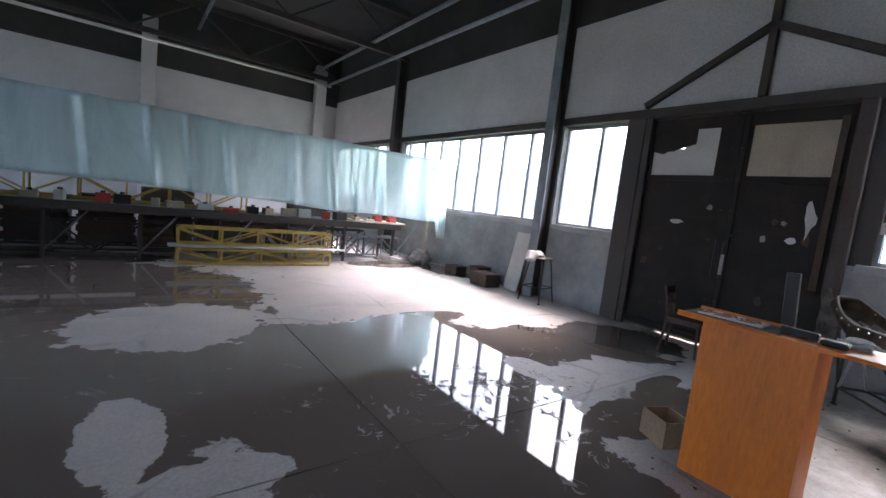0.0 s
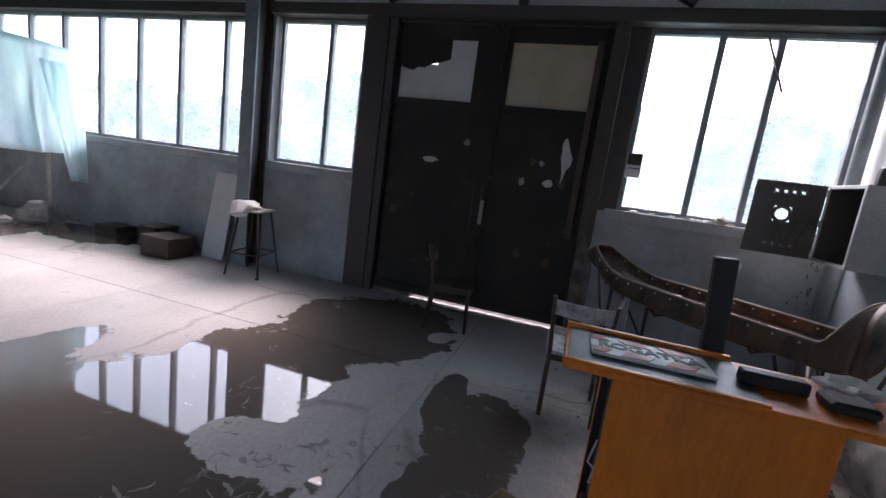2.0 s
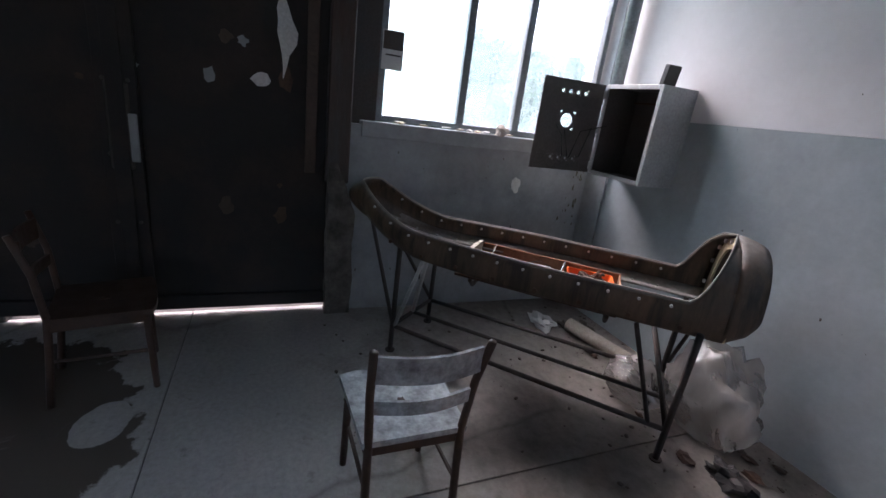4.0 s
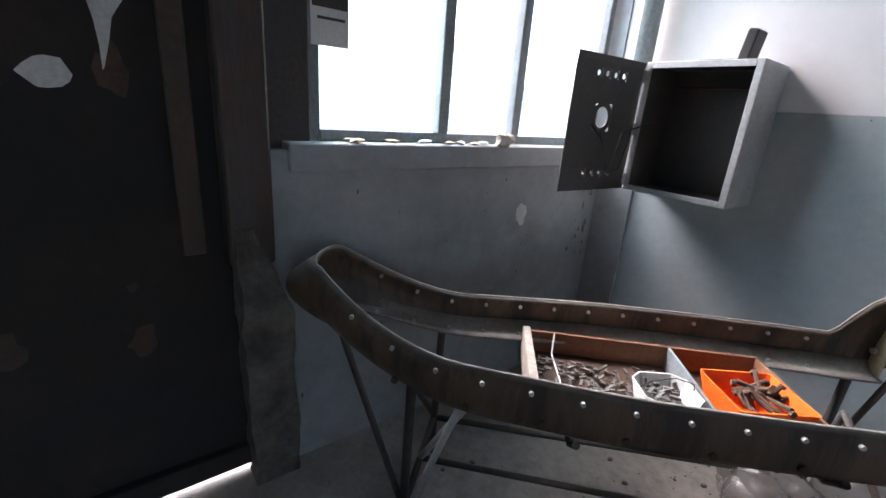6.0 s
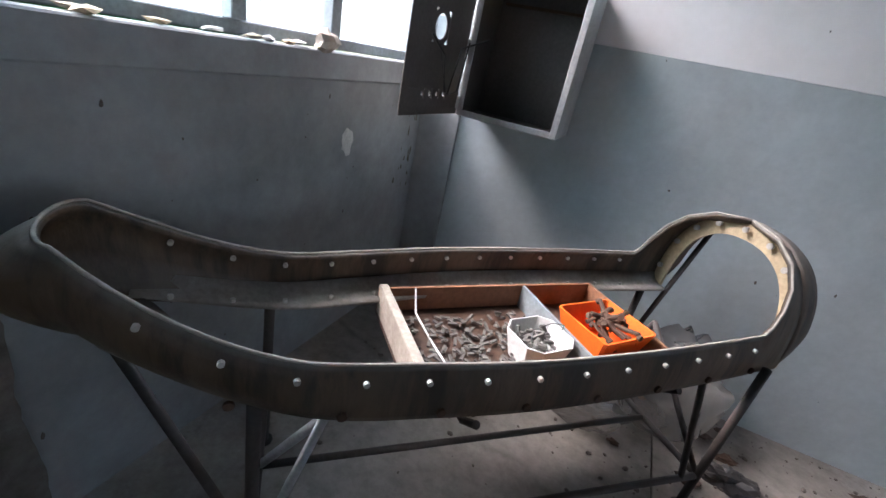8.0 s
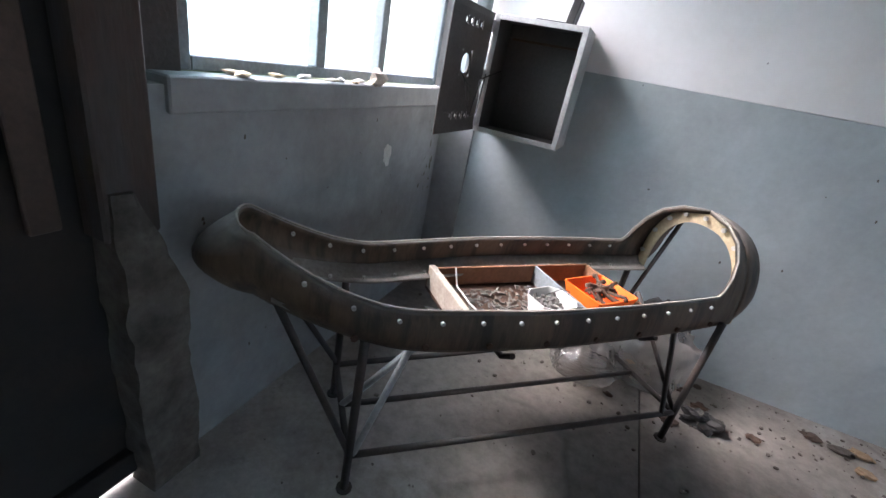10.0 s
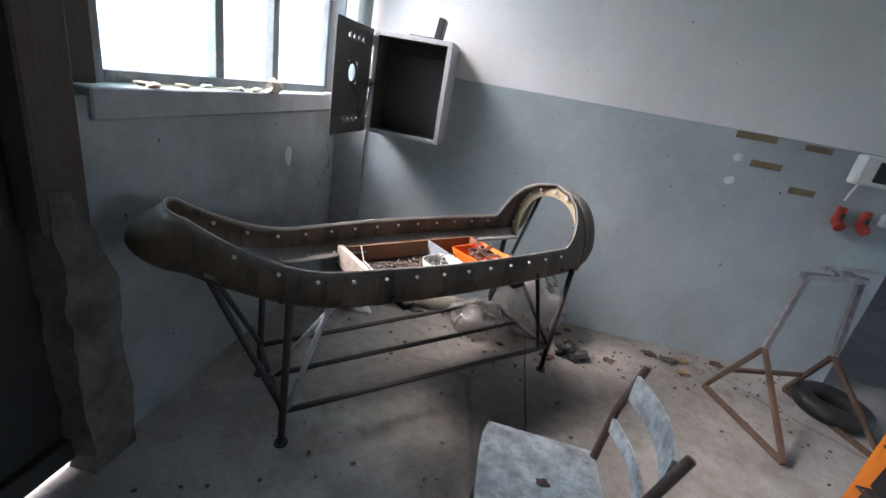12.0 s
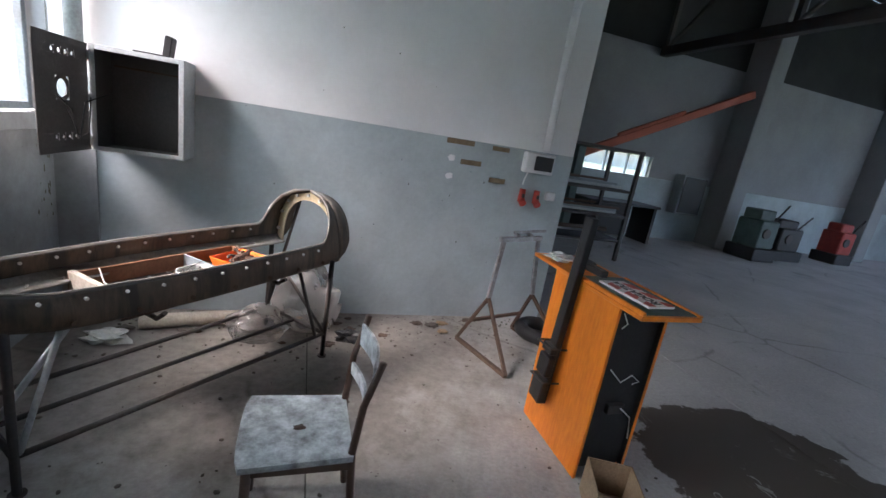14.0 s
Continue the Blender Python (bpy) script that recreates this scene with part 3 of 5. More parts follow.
# ---- windows ----
def window(name, y0, y1, mullions, label):
    w = thing(name, label, "window", kind="structure")
    part("window_frame", merge(box(5.47, 5.54, y0, y0 + 0.045, SILL, HEAD, 0.004), box(5.47, 5.54, y1 - 0.045, y1, SILL, HEAD, 0.004), box(5.47, 5.54, y0 + 0.045, y1 - 0.045, SILL, SILL + 0.045, 0.004), box(5.47, 5.54, y0 + 0.045, y1 - 0.045, HEAD - 0.05, HEAD, 0.004)), M_STEELBLUE, w)
    edges = [y0 + 0.045, *mullions, y1 - 0.045]
    for m in mullions:
        part("mullion", merge(box(5.45, 5.50, m - 0.03, m + 0.03, SILL + 0.045, HEAD - 0.05, 0.004), box(5.50, 5.55, m - 0.018, m + 0.018, SILL + 0.045, HEAD - 0.05)), M_STEELBLUE, w)
    for a, b in zip(edges, edges[1:]):
        p = part("pane", box(5.508, 5.513, a + 0.01, b - 0.01, SILL + 0.046, HEAD - 0.051), M_GLASS_DIRTY if b == 4.945 else M_GLASS, w)
        p.visible_shadow = False
    part("window_sill", box(5.36, 5.47, y0 - 0.02, y1 + (0.115 if y0 < 5 else 0.03), SILL - 0.11, SILL - 0.002, 0.006), M_SILL, w)
    return w


window("window_1", 3.10, 4.99, [3.855, 4.345], "dusty steel framed window beside the gate")
window("window_2", 8.16, 9.40, [8.64], "steel framed window next to the gate")
window("window_3", 9.72, 15.40, [10.29 + 0.80 * i for i in range(7)], "long band of steel framed windows")
window("window_4", 15.85, 20.6, [15.85 + 0.68 * i for i in range(1, 7)], "far band of steel framed windows")

# ---- the gate ----
gate = thing("gate", "dark grey steel double gate with panes at the top", "gate", kind="structure")
for y0, y1, seam in ((5.20, 6.49, 1), (6.51, 7.80, 2)):
    leaf = part("gate_leaf", box(5.44, 5.48, y0, y1, 0.048, 2.40), M_GATE, gate)
    part("stile", box(5.44, 5.48, y0, y0 + 0.24, 2.401, 3.24), M_GATE, leaf)
    part("stile", box(5.44, 5.48, y1 - 0.14, y1, 2.401, 3.24), M_GATE, leaf)
    part("top_rail", box(5.44, 5.48, y0 + 0.24, y1 - 0.14, 3.07, 3.24), M_GATE, leaf)
    part("leaf_frame", merge(box(5.40, 5.44, y0, y0 + 0.09, 0.052, 3.24, 0.004), box(5.40, 5.44, y1 - 0.09, y1, 0.052, 3.24, 0.004), box(5.40, 5.44, y0 + 0.09, y1 - 0.09, 0.052, 0.15, 0.004), box(5.40, 5.44, y0 + 0.09, y1 - 0.09, 2.32, 2.40, 0.004)), M_GATE, leaf)
    ym = (y0 + 0.24 + y1 - 0.14) / 2
    part("pane_board", box(5.452, 5.468, y0 + 0.22, ym - 0.0005, 2.38, 3.09), M_BOARD if seam == 1 else M_WBOARD, leaf)
    part("pane_board", box(5.452, 5.468, ym + 0.0005, y1 - 0.12, 2.38, 3.09 if seam == 1 else 2.80), M_BOARD if seam == 1 else M_WBOARD, leaf)
part("pane_patch", loft([[(5.45, y, z), (5.45, y, 3.09)] for y, z in ((7.05, 2.86), (7.16, 2.82), (7.27, 2.80), (7.36, 2.755), (7.44, 2.76), (7.50, 2.72), (7.58, 2.735), (7.68, 2.77))], thick=0.003), M_GATE, gate, "dark hole in the broken board")
part("threshold", box(5.43, 5.56, 7.2, 7.80, -0.012, 0.05, 0.008), M_CONC, gate, "rough concrete threshold")
part("pull_handle", box(5.37, 5.384, 6.405, 6.45, 1.05, 1.33, 0.006), M_GREYW, gate, "pale worn pull handle")
part("meeting_strip", box(5.385, 5.399, 6.46, 6.545, 0.08, 3.2, 0.003), M_GATE, gate)
part("head_strip", box(5.42, 5.60, 5.19, 7.80, 3.2405, 3.2625), M_STEEL, gate)
part("gate_post", box(5.32, 5.60, 7.80, 8.10, 0, HEAD, 0.01), M_STEEL, gate)
part("gate_post", box(5.33, 5.43, 5.18, 5.335, 1.0, HEAD, 0.008), M_STEELRUST, gate, "grey steel post with rust streaks")
part("gate_jamb", box(5.452, 5.60, 4.993, 5.198, SILL - 0.029, HEAD, 0.004), M_STEEL, gate)
part("hinge_strip", box(5.378, 5.398, 5.40, 5.47, 1.05, 3.1, 0.004), M_BROWN, gate, "brown wooden strip on the gate")
part("gate_rail", box(5.34, 5.42, 7.70, 7.80, 0, HEAD, 0.006), M_STEEL, gate)
part("bolt_plate", box(5.39, 5.43, 6.44, 6.56, 1.0, 1.5, 0.01), M_STEEL, gate)
rgp = random.Random(14)
for i in range(16):
    yy, zz = rgp.uniform(5.35, 7.6), rgp.uniform(0.3, 2.2)
    part("paint_scar", lump((5.4385, yy, zz), rgp.uniform(0.015, 0.06), i, 0.8, 2, (0.03, 0.8, rgp.uniform(0.6, 1.6))), (M_RUST, M_BROWN, M_GREYW)[i % 3], gate)
for yy in (5.24, 6.44, 6.56, 7.75):
    for k in range(7):
        part("rivet", disc((5.40, yy, 0.25 + 0.42 * k), (-1, 0, 0), 0.012, 0.006, 8), M_STEEL, gate)
part("paint_scar", loft([[(5.4385, 5.60 + drift + w, 1.63 + 0.068 * k), (5.4385, 5.60 + drift - w, 1.63 + 0.068 * k + 0.01)] for k, (drift, w) in enumerate(((0.01, 0.003), (0.0, 0.012), (-0.005, 0.022), (-0.02, 0.05), (-0.015, 0.062), (0.0, 0.042), (0.015, 0.035), (0.02, 0.012)))], thick=0.002), M_WBOARD, gate, "chipped pale patch")
part("paint_scar", lump((5.438, 5.74, 1.61), 0.06, 3, 0.3, 2, (0.05, 1, 0.7)), M_WBOARD, gate)
part("paint_scar", lump((5.438, 7.15, 1.72), 0.09, 6, 0.5, 2, (0.05, 1, 0.35)), M_WBOARD, gate)
for a, b in (((5.33, 6.29, HEAD + 0.14), (5.33, 6.29, 5.6)), ((5.33, 6.29, 4.30), (5.33, 7.85, 3.45)), ((5.33, 6.29, 4.30), (5.33, 4.66, 3.45))):
    solid("gate_brace", bar(a, b, 0.09, 0.09, 0.005), M_STEEL, "dark steel brace above the gate", "brace", kind="structure")
# broken concrete foot beside the gate
bm = box(5.31, 5.43, 5.125, 5.31, 0, 1.14)
bmesh.ops.subdivide_edges(bm, edges=bm.edges, cuts=30, use_grid_fill=True)
for v in bm.verts:
    if v.co.z > 0.01:
        k = 0.012 * noise.noise(v.co * 4.0) + 0.010 * noise.noise(v.co * 11.0) + 0.007 * noise.noise(v.co * 24.0)
        # the inner upper corner has broken away
        worn_off = max(0.0, (v.co.z - 0.80) / 0.34) * (5.31 - v.co.y) / 0.185
        v.co += Vector((k * 0.7, k * 0.8 + 0.13 * worn_off, 0.4 * k))
solid("broken_pier", bm, M_CONC, "crumbling concrete pier at the gate post", "pier", kind="structure")


# ---- the boat shaped shell on its stand ----
def shell_on_stand():
    O, U = Vector((3.733, 3.599, 0)), Vector((0.69, 0.724, 0))
    N = Vector((U.y, -U.x, 0))

    def at(s, lat, z):
        return O + U * s + N * lat + Vector((0, 0, z))

    def half(s):
        # half width along the length, rounding in at the nose
        k = max(0.0, (s - 0.9) / 1.19)
        return (0.305 + 0.02 * math.sin(math.pi * min(1.0, max(0.0, s / 1.3)))) * math.sqrt(max(0.0, 1 - k ** 1.9))

    def tail(s):
        k = max(0.0, min(1.0, (0.09 - s) / 0.175))
        return k * k * (3 - 2 * k)

    def hoop_half(z):
        k = max(0.0, min(1.0, (z - 0.715) / 0.455)) ** (1 / 0.74)
        return 0.315 * math.sqrt(max(0.0, 1 - k * k)) ** 0.9

    def rim(s):
        k = max(0.0, (s - 1.5) / 0.5)
        return 0.872 + 0.20 * k ** 1.8 + 0.298 * tail(s)

    def foot(s):
        k = max(0.0, (s - 1.5) / 0.5)
        return 0.715 + 0.13 * k ** 1.7

    def blunt(s):
        k = max(0.0, min(1.0, (s - 1.35) / 0.65))
        return k * k * (3 - 2 * k)

    shell = thing("fuselage_shell", "brown resin boat shaped mould with bolted rims, on a tube stand", "mould", (0, 0, 0))
    # the strip runs up one side, round the nose and down the other
    ss = [-0.085 + 0.0285 * i for i in range(11)] + [0.25 + 0.05 * i for i in range(36)]
    outer, inner, flange = [], [], []
    for sign, order in ((-1, ss), (1, ss[::-1])):
        for s in order:
            h = half(s)
            top, low = rim(s), foot(s)
            row = []
            for j in range(11):
                f = j / 10
                bulge = (0.012 + 0.024 * blunt(s)) * math.sin(math.pi * f) + 0.012 * (1 - f) - 0.06 * blunt(s) * (1 - f) ** 2
                z = low + (top - low) * f
                w = tail(s) ** 0.5
                row.append(at(s, sign * ((h + bulge) * (1 - w) + hoop_half(z) * w), z))
            outer.append(row)
        if sign == -1:
            # nose cap
            n = 14
            for i in range(1, n):
                a = math.pi * (i / n - 0.5)
                row = []
                for j in range(11):
                    f = j / 10
                    hh = half(ss[-1]) * 1.0
                    reach = math.cos(a) * (0.045 + 0.06 * (1 - f) + 0.09 * math.sin(math.pi * f))
                    lowz = foot(ss[-1]) + 0.03 * math.cos(a)
                    row.append(at(ss[-1] + reach, math.sin(a) * (hh + 0.036 * math.sin(math.pi * f) + 0.012 * (1 - f) - 0.06 * (1 - f) ** 2), lowz + (rim(ss[-1]) - lowz + 0.012 * math.cos(a)) * f))
                outer.append(row)
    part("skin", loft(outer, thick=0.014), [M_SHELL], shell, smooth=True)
    part("rim_edge", tube([r[-1] + Vector((0, 0, 0.002)) for r in outer], 0.0045, 6), M_RIM, shell, "pale worn rim edge", smooth=True)
    # inner ledge along the foot
    for sign in (-1, 1):
        rows = [[at(s, sign * (half(s) + 0.004), foot(s) + 0.055), at(s, sign * (half(s) - 0.02), foot(s) + 0.024), at(s, sign * (half(s) - 0.05), foot(s) + 0.012), at(s, sign * max(0.0, half(s) - 0.05 - 0.045 * (1 - blunt(s))), foot(s) + 0.010)] for s in ss if s < 1.96]
        part("ledge", loft(rows, thick=0.012), M_SHELLGREY, shell, "dust grey ledge with bolts", smooth=True)
    # rear hoop
    hoop, edge_front = [], []
    for i in range(61):
        a = math.pi * i / 60
        c, sn = math.cos(a), math.sin(a)
        lat = -0.315 * math.copysign(abs(c) ** 0.9, c)
        z = 0.715 + 0.455 * sn ** 0.74
        deep = 0.02 + 0.11 * min(1.0, (z - 0.715) / 0.13) ** 0.5
        hoop.append([at(-0.083 - deep * f, lat * (1.0 - 0.05 * f * f), z - 0.03 * f * f * sn) for f in (1.0, 0.75, 0.5, 0.25, 0.0)])
        edge_front.append(hoop[-1][-1])
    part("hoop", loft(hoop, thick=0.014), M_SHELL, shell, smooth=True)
    inside = []
    for i in range(61):
        a = math.pi * i / 60
        c, sn = math.cos(a), math.sin(a)
        inside.append([at(-0.088, -k * math.copysign(abs(c) ** 0.9, c), 0.715 + h * sn ** 0.74) for k, h in ((0.313, 0.452), (0.245, 0.375))])
    part("hoop_flange", loft(inside, thick=0.012), M_CREAM, shell, "cream resin flange of the hoop")
    # bolts along the rim and the ledge
    for sign in (-1, 1):
        for i in range(13):
            s = 0.16 + i * 0.142
            if s < 1.95:
                h = half(s)
                part("bolt", disc(at(s, sign * (h + 0.022), rim(s) - 0.03), N * sign, 0.0075, 0.010, 8), M_BOLT, shell)
                part("bolt", disc(at(s, sign * (h - 0.004), rim(s) - 0.035), N * -sign, 0.0075, 0.010, 8), M_BOLT, shell)
                part("bolt", disc(at(s, sign * (h - 0.06), foot(s) + 0.022), (0, 0, 1), 0.0075, 0.012, 6), M_BOLT, shell)
        for i in range(8):
            s = 0.1 + i * 0.23
            part("bolt", disc(at(s, sign * (half(s) + 0.02), foot(s) + 0.03), N * sign, 0.012, 0.008, 8), M_RUST, shell)
    for i in range(9):
        a = math.pi * (i + 0.5) / 9
        c, sn = math.cos(a), math.sin(a)
        part("bolt", disc(at(-0.076, -0.28 * math.copysign(abs(c) ** 0.9, c), 0.715 + 0.417 * sn ** 0.74), U, 0.012, 0.012, 8), M_BOLT, shell)
    # tube stand
    st = thing("tube_stand", "dark steel tube stand with crossed braces", "stand", (0, 0, 0))
    feet = {"nf": (4.743, 4.94), "nr": (3.505, 3.835), "ff": (5.09, 4.55), "fr": (3.93, 3.40)}

    def tp(a, b, r=0.014, mat=M_STEEL):
        part("tube", tube([a, b], r, 8), mat, st, smooth=True)

    for k, (x, y) in feet.items():
        part("leg", tube([(x, y, 0.004), (x - 0.01, y, 0.74)], 0.017, 8), M_STEEL, st, smooth=True)
        part("foot_plate", disc((x, y, 0), (0, 0, 1), 0.032, 0.008, 10), M_STEEL, st)
    nf, nr, ff, fr = (Vector((*feet[k], 0)) for k in ("nf", "nr", "ff", "fr"))
    z1 = Vector((0, 0, 0.185))
    tp(nf + z1, nr + z1)
    tp(ff + z1, fr + z1)
    tp((nf + ff) / 2 + z1, (nr + fr) / 2 + z1, 0.013)
    tp(nf + z1, ff + z1)
    tp(nr + z1, fr + z1)
    tp((nf + ff) / 2 + z1, nf + Vector((0, 0, 0.7)) + (nr - nf) * 0.12, 0.014, M_BOX)
    tp(nf + z1 + (nr - nf) * 0.01, nf + (nr - nf) * 0.11 + Vector((0, 0, 0.72)), 0.013, M_BOX)
    tp(nf + Vector((0, 0, 0.2)), at(1.93, -0.10, 0.83), 0.013)
    tp(ff + Vector((0, 0, 0.2)), at(1.93, 0.10, 0.83), 0.013)
    tp(nr + z1, (nr + fr) / 2 + (nf - nr) * 0.12 + Vector((0, 0, 0.72)), 0.012)
    tp(fr + z1, (nr + fr) / 2 + (nf - nr) * 0.12 + Vector((0, 0, 0.72)), 0.012)
    tp(fr + z1, at(-0.2, 0.2, 1.05), 0.012)
    tp(nr + (nf - nr) * 0.05 + z1, nr + (nf - nr) * 0.16 + Vector((0, 0, 0.70)), 0.012)
    # cross bars that carry the crate
    for s in (0.42, 1.15):
        part("cross_bar", tube([at(s, -0.33, 0.70), at(s, -0.27, 0.652), at(s, 0.27, 0.652), at(s, 0.33, 0.70)], 0.012, 8), M_STEEL, st)
    # crate of loose parts on the cross bars
    cr = thing("parts_crate", "brown plywood crate with two bays of small metal parts", "crate", at(0.825, 0.0, 0.664), math.degrees(math.atan2(U.y, U.x)))
    L, Wd, H = 0.455, 0.225, 0.105
    part("base", box(-L, L, -Wd, Wd, 0, 0.012), M_WOODDARK, cr)
    part("side", box(-L, L, Wd - 0.012, Wd, 0.012, H, 0.002), M_CRATE, cr)
    part("side", box(-L, L, -Wd, -Wd + 0.012, 0.012, H, 0.002), M_CRATE, cr)
    part("end", box(L - 0.03, L, -Wd, Wd, 0.012, H + 0.012, 0.003), M_PALEWOOD, cr, "pale weathered end board")
    part("end", box(-L, -L + 0.012, -Wd + 0.012, Wd - 0.012, 0.012, H, 0.002), M_CRATE, cr)
    part("divider", box(-0.125, -0.115, -Wd + 0.012, Wd - 0.012, 0.012, H, 0.001), M_STEELBLUE, cr)
    top = at(0.825, 0.0, 0.677)
    deg = math.degrees(math.atan2(U.y, U.x))

    def bin_of(name, label, lx, ly, w, d, h, mat, square):
        b = thing(name, label, "bin", tuple(top + U * lx + N * -ly + Vector((0, 0, 0.0))), deg + 6)
        rows = []
        for k, z in ((0.74, 0.0), (1.0, h), (0.95, h), (0.70, 0.006)):
            rows.append([(sx * w * k, sy * d * k, z) for sx, sy in ((-1, -square), (-square, -1), (square, -1), (1, -square), (1, square), (square, 1), (-square, 1), (-1, square))])
        bm = loft(rows, closed=True)
        bm.faces.new([v for v in bm.verts][:8])
        bm.verts.ensure_lookup_table()
        bm.faces.new(list(bm.verts)[24:32])
        part("tub", bm, mat, b)
        return b

    ob = bin_of("orange_bin", "bright orange plastic bin full of pipe fittings", -0.285, 0.07, 0.128, 0.115, 0.12, M_ORANGEP, 0.92)
    wb = bin_of("white_tub", "white plastic tub with small bolts", 0.0, 0.09, 0.096, 0.09, 0.10, M_WHITEP, 0.6)
    part("wire_handle", tube([(-0.09, 0, 0.098), (-0.07, 0.02, 0.135), (0.0, 0.03, 0.16), (0.07, 0.02, 0.135), (0.09, 0, 0.098)], 0.002, 5), M_STEEL, wb)
    part("cord", tube([(0.33, -Wd + 0.02, H + 0.004), (0.34, -0.14, 0.05), (0.325, -0.02, 0.03), (0.335, 0.14, 0.06), (0.33, Wd + 0.003, H + 0.002)], 0.0035, 6), M_PAPER, cr, "white cord laid across the crate")
    rg = random.Random(11)
    for i in range(16):
        c = top + U * (-0.285 + rg.uniform(-0.07, 0.07)) + N * (-0.07 + rg.uniform(-0.06, 0.06)) + Vector((0, 0, 0.095 + rg.uniform(0, 0.03)))
        d = Vector((rg.gauss(0, 1), rg.gauss(0, 1), rg.uniform(0.0, 0.7))).normalized() * rg.uniform(0.04, 0.085)
        f = solid("pipe_fitting", merge(tube([c - d, c, c + d * 0.7 + Vector((0, 0, 0.01))], 0.008, 7), disc(c + d * 0.7, d, 0.011, 0.012, 6)), M_RUST, "brown metal pipe fitting in the orange bin", "fitting", "fittings in the bin")
    bits = []
    for i in range(320):
        c = top + U * rg.uniform(-0.09, 0.40) + N * (-0.20 + 0.34 * rg.random() ** 1.5) + Vector((0, 0, 0.012 + 0.012 * rg.random()))
        d = Vector((rg.gauss(0, 1), rg.gauss(0, 1), 0.2)).normalized() * rg.uniform(0.008, 0.018)
        bits.append(bar(c - d, c + d, 0.009, 0.007))
    for i in range(30):
        c = top + U * (rg.uniform(-0.06, 0.06)) + N * (-0.09 + rg.uniform(-0.05, 0.05)) + Vector((0, 0, 0.065 + rg.uniform(0, 0.02)))
        d = Vector((rg.gauss(0, 1), rg.gauss(0, 1), 0.4)).normalized() * 0.018
        bits.append(bar(c - d, c + d, 0.01))
    solid("loose_bolts", merge(*bits), M_BITS, "loose bolts and scraps in the crate", "bolts", kind="stuff")


shell_on_stand()

# ---- electric cabinet on the partition ----
cab = thing("electric_cabinet", "grey sheet steel wall cabinet with its door open", "cabinet", (4.78, 3.075, 1.25))
X0, X1, D, H = -0.26, 0.26, 0.30, 0.65
part("side_panel", box(X0, X0 + 0.012, 0, D, 0, H), M_BOX, cab)
part("side_panel", box(X1 - 0.012, X1, 0, D, 0, H), M_BOX, cab)
part("bottom_panel", box(X0 + 0.012, X1 - 0.012, 0, D, 0, 0.012), M_BOX, cab)
part("top_panel", box(X0 + 0.012, X1 - 0.012, 0, D, H - 0.012, H), M_BOX, cab)
for b6 in ((X0, X0 + 0.03, D, D + 0.008, 0, H), (X1 - 0.03, X1, D, D + 0.008, 0, H), (X0 + 0.03, X1 - 0.03, D, D + 0.008, 0, 0.03), (X0 + 0.03, X1 - 0.03, D, D + 0.008, H - 0.03, H)):
    part("front_frame", box(*b6, 0.002), M_BOX, cab)
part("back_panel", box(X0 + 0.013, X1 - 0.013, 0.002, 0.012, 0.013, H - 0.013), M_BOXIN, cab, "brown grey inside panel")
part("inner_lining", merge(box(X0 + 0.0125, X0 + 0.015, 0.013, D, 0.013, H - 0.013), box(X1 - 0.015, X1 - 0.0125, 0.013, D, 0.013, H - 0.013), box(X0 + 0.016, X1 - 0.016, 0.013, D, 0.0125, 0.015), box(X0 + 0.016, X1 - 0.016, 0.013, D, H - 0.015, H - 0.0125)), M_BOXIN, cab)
part("rail", bar((X0 + 0.05, 0.05, 0.55), (X1 - 0.05, 0.05, 0.55), 0.03, 0.012), M_RUST, cab)


def door_with_holes():
    """The open door: a sheet with one large and several small round holes."""
    bm = bmesh.new()
    holes = [(0.28, 0.36, 0.05)] + [(0.16 + 0.065 * i, 0.56, 0.013) for i in range(4)] + [(0.16 + 0.065 * i, 0.09, 0.010) for i in range(4)]
    cells_x = sorted({0.0, 0.52} | {round(c, 4) for h in holes for c in (h[0] - h[2] * 1.3, h[0] + h[2] * 1.3)})
    # strips between the hole rows stay plain, each hole sits in its own square
    rows = [(0.0, 0.07), (0.07, 0.11), (0.11, 0.295), (0.295, 0.425), (0.425, 0.54), (0.54, 0.58), (0.58, 0.64)]
    for z0, z1 in rows:
        inrow = sorted(h for h in holes if z0 < h[1] < z1)
        x = 0.0
        for hx, hz, r in inrow:
            half = (z1 - z0) / 2
            quad_sheet(bm, x, hx - half, z0, z1)
            ring = [(hx + r * math.cos(math.tau * (k + 0.5) / 16), hz + r * math.sin(math.tau * (k + 0.5) / 16)) for k in range(16)]
            sq = []
            for k in range(16):
                c, s = math.cos(math.tau * (k + 0.5) / 16), math.sin(math.tau * (k + 0.5) / 16)
                q = max(abs(c), abs(s))
                sq.append((hx + half * c / q, (z0 + z1) / 2 + half * s / q))
            a = [bm.verts.new((0, p[0], p[1])) for p in ring]
            b = [bm.verts.new((0, p[0], p[1])) for p in sq]
            for k in range(16):
                bm.faces.new((a[k], a[(k + 1) % 16], b[(k + 1) % 16], b[k]))
            x = hx + half
        quad_sheet(bm, x, 0.52, z0, z1)
    bmesh.ops.remove_doubles(bm, verts=bm.verts, dist=0.0005)
    bmesh.ops.recalc_face_normals(bm, faces=bm.faces)
    bmesh.ops.solidify(bm, geom=list(bm.faces), thickness=0.004)
    return bm


def quad_sheet(bm, x0, x1, z0, z1):
    if x1 - x0 > 0.001:
        bm.faces.new([bm.verts.new((0, x, z)) for x, z in ((x0, z0), (x1, z0), (x1, z1), (x0, z1))])


